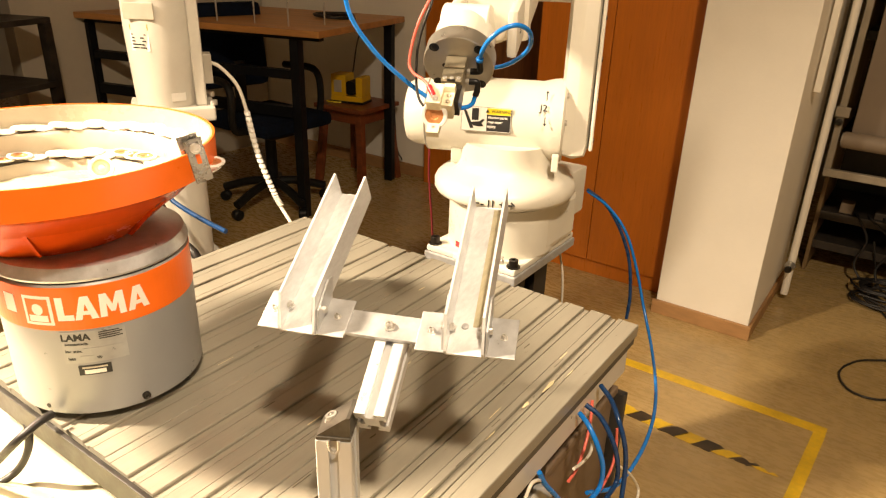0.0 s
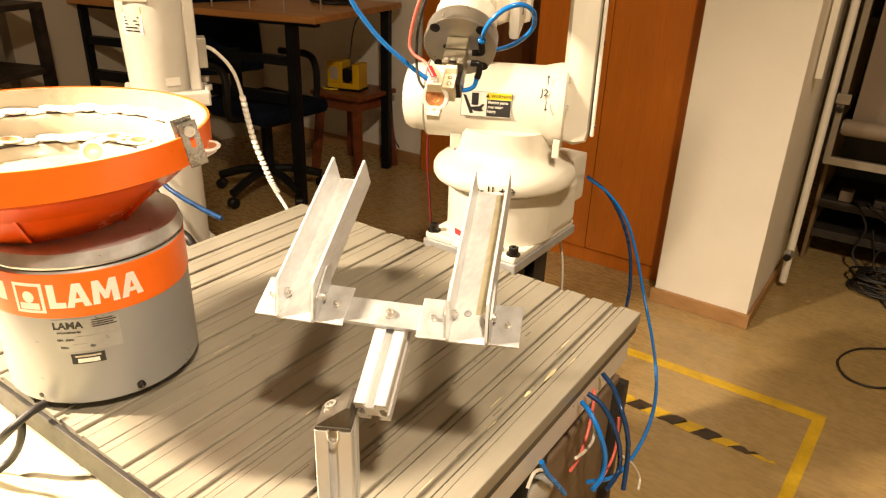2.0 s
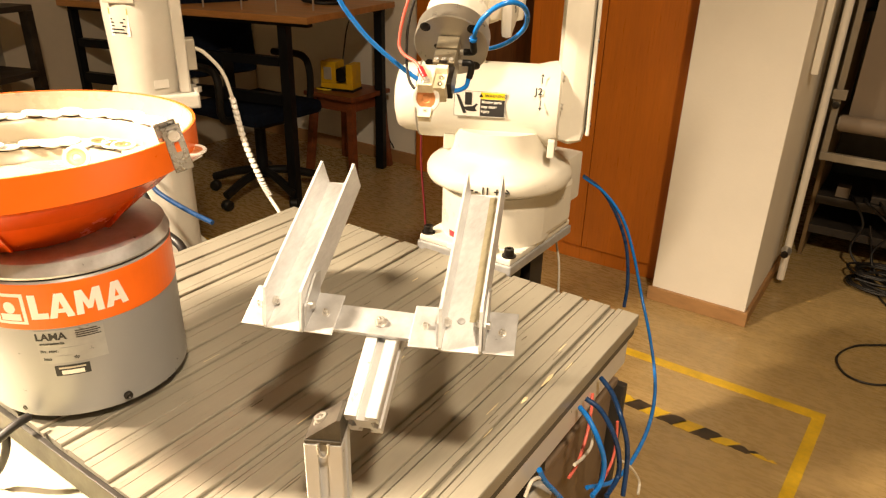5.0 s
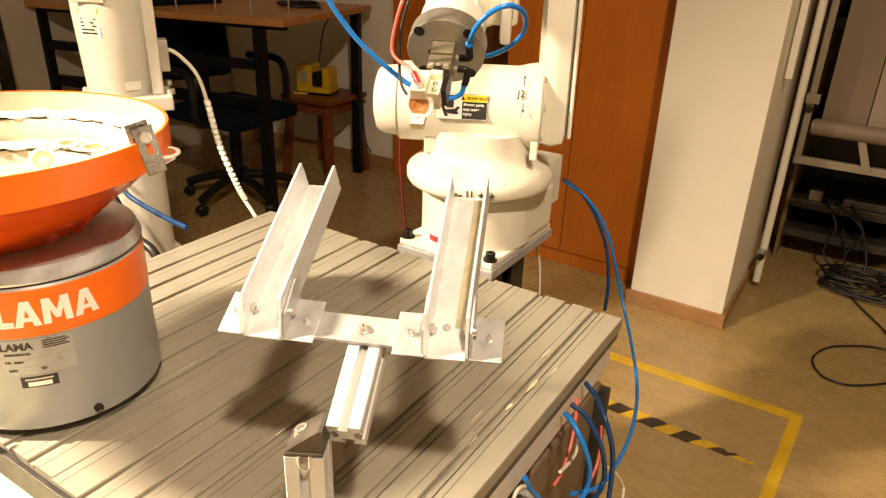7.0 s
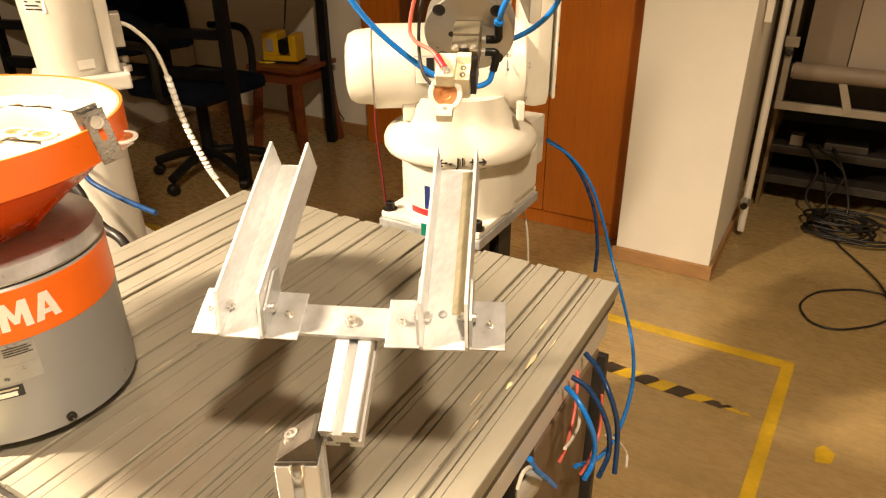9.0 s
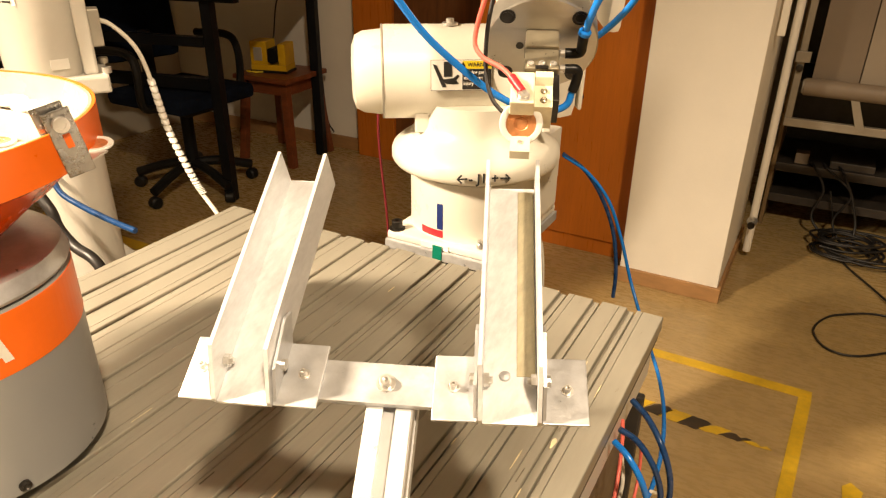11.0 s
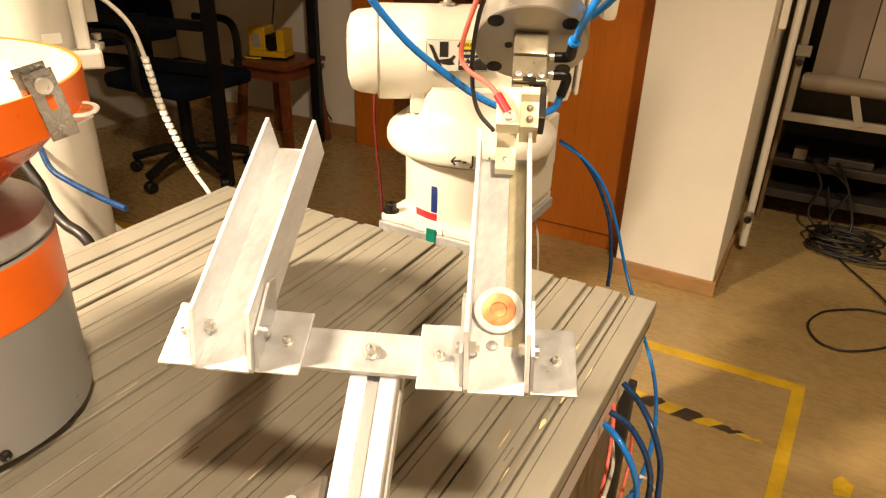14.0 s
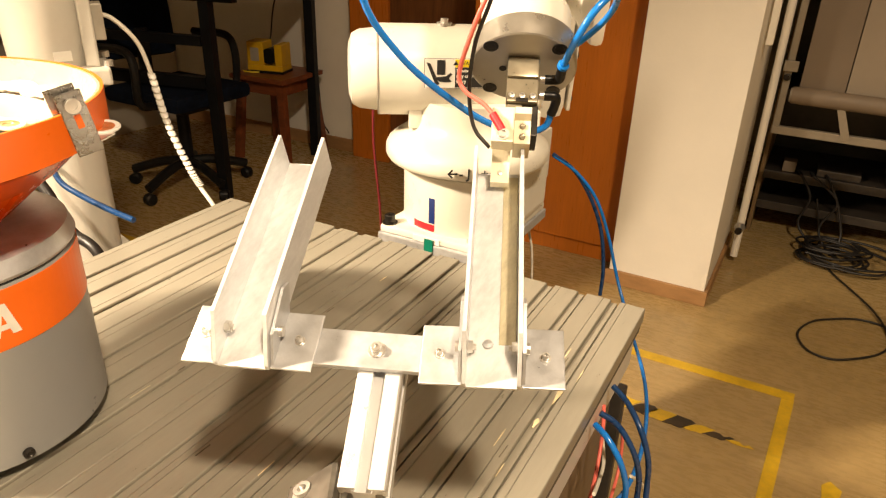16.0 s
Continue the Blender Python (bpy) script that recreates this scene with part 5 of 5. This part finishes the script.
tubes = (("tube_dark_blue", [(-0.255, 0.782, 0.717), (-0.233, 0.769, 0.709), (-0.211, 0.749, 0.694), (-0.198, 0.749, 0.659), (-0.194, 0.753, 0.619), (-0.190, 0.744, 0.576)]),
         ("tube_dark_blue", [(-0.255, 0.734, 0.712), (-0.235, 0.737, 0.701), (-0.215, 0.735, 0.678), (-0.204, 0.742, 0.641), (-0.202, 0.748, 0.599), (-0.200, 0.704, 0.601)]),
         ("tube_blue", [(-0.255, 0.716, 0.709), (-0.237, 0.704, 0.706), (-0.219, 0.698, 0.686), (-0.210, 0.705, 0.650), (-0.210, 0.704, 0.617), (-0.210, 0.676, 0.617)]),
         ("tube_blue", [(-0.250, 0.596, 0.697), (-0.247, 0.609, 0.672), (-0.243, 0.632, 0.641), (-0.240, 0.658, 0.606)]),
         ("wire_red", [(-0.260, 0.771, 0.696), (-0.255, 0.761, 0.675), (-0.250, 0.741, 0.648), (-0.245, 0.707, 0.630), (-0.240, 0.668, 0.637)]),
         ("wire_red", [(-0.250, 0.871, 0.589), (-0.247, 0.871, 0.552), (-0.245, 0.858, 0.523), (-0.242, 0.813, 0.517), (-0.240, 0.768, 0.529)]),
         ("wire_white", [(-0.260, 0.769, 0.668), (-0.254, 0.771, 0.641), (-0.247, 0.758, 0.623), (-0.241, 0.715, 0.636), (-0.235, 0.668, 0.660)]),
         ("wire_white", [(-0.250, 0.564, 0.681), (-0.250, 0.576, 0.693), (-0.250, 0.590, 0.689), (-0.250, 0.608, 0.676)]),
         ("wire_white", [(-0.220, 0.802, 0.581), (-0.213, 0.848, 0.536), (-0.207, 0.889, 0.481), (-0.200, 0.868, 0.475)]))
for mat, pts in tubes:
    r = 0.0034 if "tube" in mat else 0.0022
    label = {"tube_blue": "bright blue air tube looping under the table", "tube_dark_blue": "dark blue air tube looping under the table", "wire_red": "red wire under the table", "wire_white": "white wire under the table"}[mat]
    solid("loose_tube", hose(pts, r), M[mat], label, "tube", "tubes under the table", smooth=True)
solid("valve_block", box(-0.40, -0.27, 0.50, 0.60, 0.28, 0.42, 0.004), M["metal_dark"], "dark pneumatic valve block", "valve")
solid("valve_shelf", box(-0.60, -0.26, 0.36, 0.70, 0.26, 0.28, 0.003), M["metal_dark"], "dark shelf board under the table", "shelf")
solid("valve_shelf_support", box(-0.58, -0.54, 0.40, 0.66, 0.0, 0.26, 0.003), M["metal_dark"], "dark upright under the shelf board", "support")

# ---- ceiling lamp fittings ----
for x, y, z, sx, sy, w in LAMPS:
    fit = thing("ceiling_light", x, y, 3.06, "plain ceiling light with a warm diffuser", "ceiling light", "ceiling lights")
    part("housing", box(-sx / 2 - 0.02, sx / 2 + 0.02, -sy / 2 - 0.02, sy / 2 + 0.02, 0.012, 0.06, 0.004), M["label_white"], fit)
    part("diffuser", box(-sx / 2, sx / 2, -sy / 2, sy / 2, 0.004, 0.0115), M["glow"], fit)

# unseen fitting, added to carry the lamp inferred from the shadows
work = thing("pendant_lamp", WORK.x, WORK.y, 3.15, "assumed black pendant lamp hanging out of view over the bench", "lamp")
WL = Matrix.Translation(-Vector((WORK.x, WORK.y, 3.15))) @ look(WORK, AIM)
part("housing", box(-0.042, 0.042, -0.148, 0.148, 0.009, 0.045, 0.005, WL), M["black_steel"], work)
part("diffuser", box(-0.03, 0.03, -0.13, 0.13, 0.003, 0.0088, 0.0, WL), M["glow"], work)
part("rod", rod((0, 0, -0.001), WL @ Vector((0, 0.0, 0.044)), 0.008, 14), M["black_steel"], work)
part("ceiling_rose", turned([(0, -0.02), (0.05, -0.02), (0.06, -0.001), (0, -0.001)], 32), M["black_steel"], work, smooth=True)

# ---- the ring that is carried and dropped ----
ring = thing("carried_ring", 0, 0, 0, "white plastic ring with a copper-coloured insert in the gripper", "ring")
ring_parts(ring, Matrix.Identity(4))

# seconds, place of the held ring, yaw and dip of the tool
TOOL_ROWS = [
    (0.0, -0.4210, 0.6020, 1.0997, 23.2, 33.8), (6.0, -0.4210, 0.6020, 1.0997, 23.0, 33.6), (6.5, -0.4140, 0.5989, 1.0997, 22.0, 33.2), (7.0, -0.4005, 0.5930, 1.0980, 21.6, 32.2),
    (7.5, -0.3843, 0.5857, 1.0961, 21.3, 30.9), (8.2, -0.3608, 0.5787, 1.0935, 21.3, 29.5), (9.2, -0.3340, 0.5720, 1.0880, 22.1, 27.4), (10.3, -0.3195, 0.5700, 1.0830, 22.9, 26.9),
    (10.6, -0.3199, 0.5696, 1.0798, 22.9, 27.3), (11.0, -0.3205, 0.5690, 1.0725, 22.9, 30.3), (11.5, -0.3214, 0.5684, 1.0631, 22.9, 35.0), (12.0, -0.3204, 0.5640, 1.0542, 23.0, 38.9),
    (12.5, -0.3212, 0.5645, 1.0450, 23.2, 41.8), (13.0, -0.3220, 0.5655, 1.0390, 23.3, 42.6), (13.5, -0.3218, 0.5652, 1.0395, 23.2, 42.3), (16.0, -0.3212, 0.5645, 1.0405, 23.0, 41.6)]
RING_IN_TOOL = pose(-0.0124, -0.0007, 0.0780) @ pose(0, 0, 0, -34, 0, 0)


def tool_frame(x, y, z, yaw, dip):
    """The tool's pose when it holds the ring at that place."""
    turn = pose(0, 0, 0, 0, 0, yaw) @ pose(0, 0, 0, 90 + dip, 0, 0)
    hold = RING_IN_TOOL.translation
    return Matrix.Translation(Vector((x, y, z)) - turn.to_3x3() @ hold) @ turn


def arm_frames(m):
    """Shoulder, upper arm and forearm poses, in the robot's space, that carry the tool at m."""
    wrist = m @ Vector((0, 0, -0.062))
    dx, dy = wrist.x - AX, wrist.y - AY
    yaw = math.atan2(dx, -dy)
    reach, rise = math.hypot(dx, dy), wrist.z - SH_Z
    d = math.hypot(reach, rise)
    lift = math.atan2(rise, reach) + math.acos(max(-1, min(1, (L1 * L1 + d * d - L2 * L2) / (2 * L1 * d))))
    ex, ez = L1 * math.cos(lift), L1 * math.sin(lift)
    drop = math.atan2(rise - ez, reach - ex)
    turn = Matrix.Rotation(yaw + radians(2.5), 4, "Z")
    up = turn @ Matrix.Translation((0, 0, SH_Z)) @ Matrix.Rotation(math.pi / 2 - lift, 4, "X")
    fo = turn @ Matrix.Translation((0, -ex, SH_Z + ez)) @ Matrix.Rotation(math.pi / 2 - drop, 4, "X")
    return turn, up, fo


def motions():
    sh, ua, fa, to, ri = [], [], [], [], []
    back = Matrix.Translation((-AX, -AY, 0))
    for t, *place in TOOL_ROWS:
        m = tool_frame(*place)
        a, b, c = arm_frames(m)
        sh.append((t, a))
        ua.append((t, b))
        fa.append((t, c))
        to.append((t, back @ m))
        if t < 13.2:
            ri.append((t, m @ RING_IN_TOOL))
    last = tool_frame(*TOOL_ROWS[-1][1:]) @ RING_IN_TOOL
    slide = CHUTES[1]
    ri.append((13.6, last))
    ri.append((13.7, pose(0, 0, -0.003) @ last))
    for t, along, lift, tip in ((13.8, 0.142, 0.006, 12), (13.9, 0.100, 0.008, 38), (14.0, 0.052, 0.004, 12), (14.1, -0.014, 0.002, 4)):
        ri.append((t, slide @ pose(0, along, lift, tip, 0, -30 * (14.1 - t))))
    ri += [(14.2, pose(-0.21, 0.32, 0.905, 40, 0, ST)), (14.35, pose(-0.17, 0.24, 0.70, 80, 0, ST)), (14.6, pose(-0.12, 0.12, 0.02, 60, 0, ST)), (14.7, pose(-0.12, 0.11, 0.001, 0, 0, ST)), (16.0, pose(-0.12, 0.11, 0.001, 0, 0, ST))]
    walk(shoulder, sh)
    walk(upper, ua)
    walk(fore, fa)
    walk(tool, to)
    at = Matrix.Translation(LOOP_AT)
    walk(loop, [(0.0, at), (8.0, at), (10.3, at @ pose(0, 0, 0, 0, 12, 8)), (13.0, at @ pose(0, 0, 0, 0, 24, 7)), (16.0, at @ pose(0, 0, 0, 0, 24, 7))])
    walk(ring, ri)


motions()
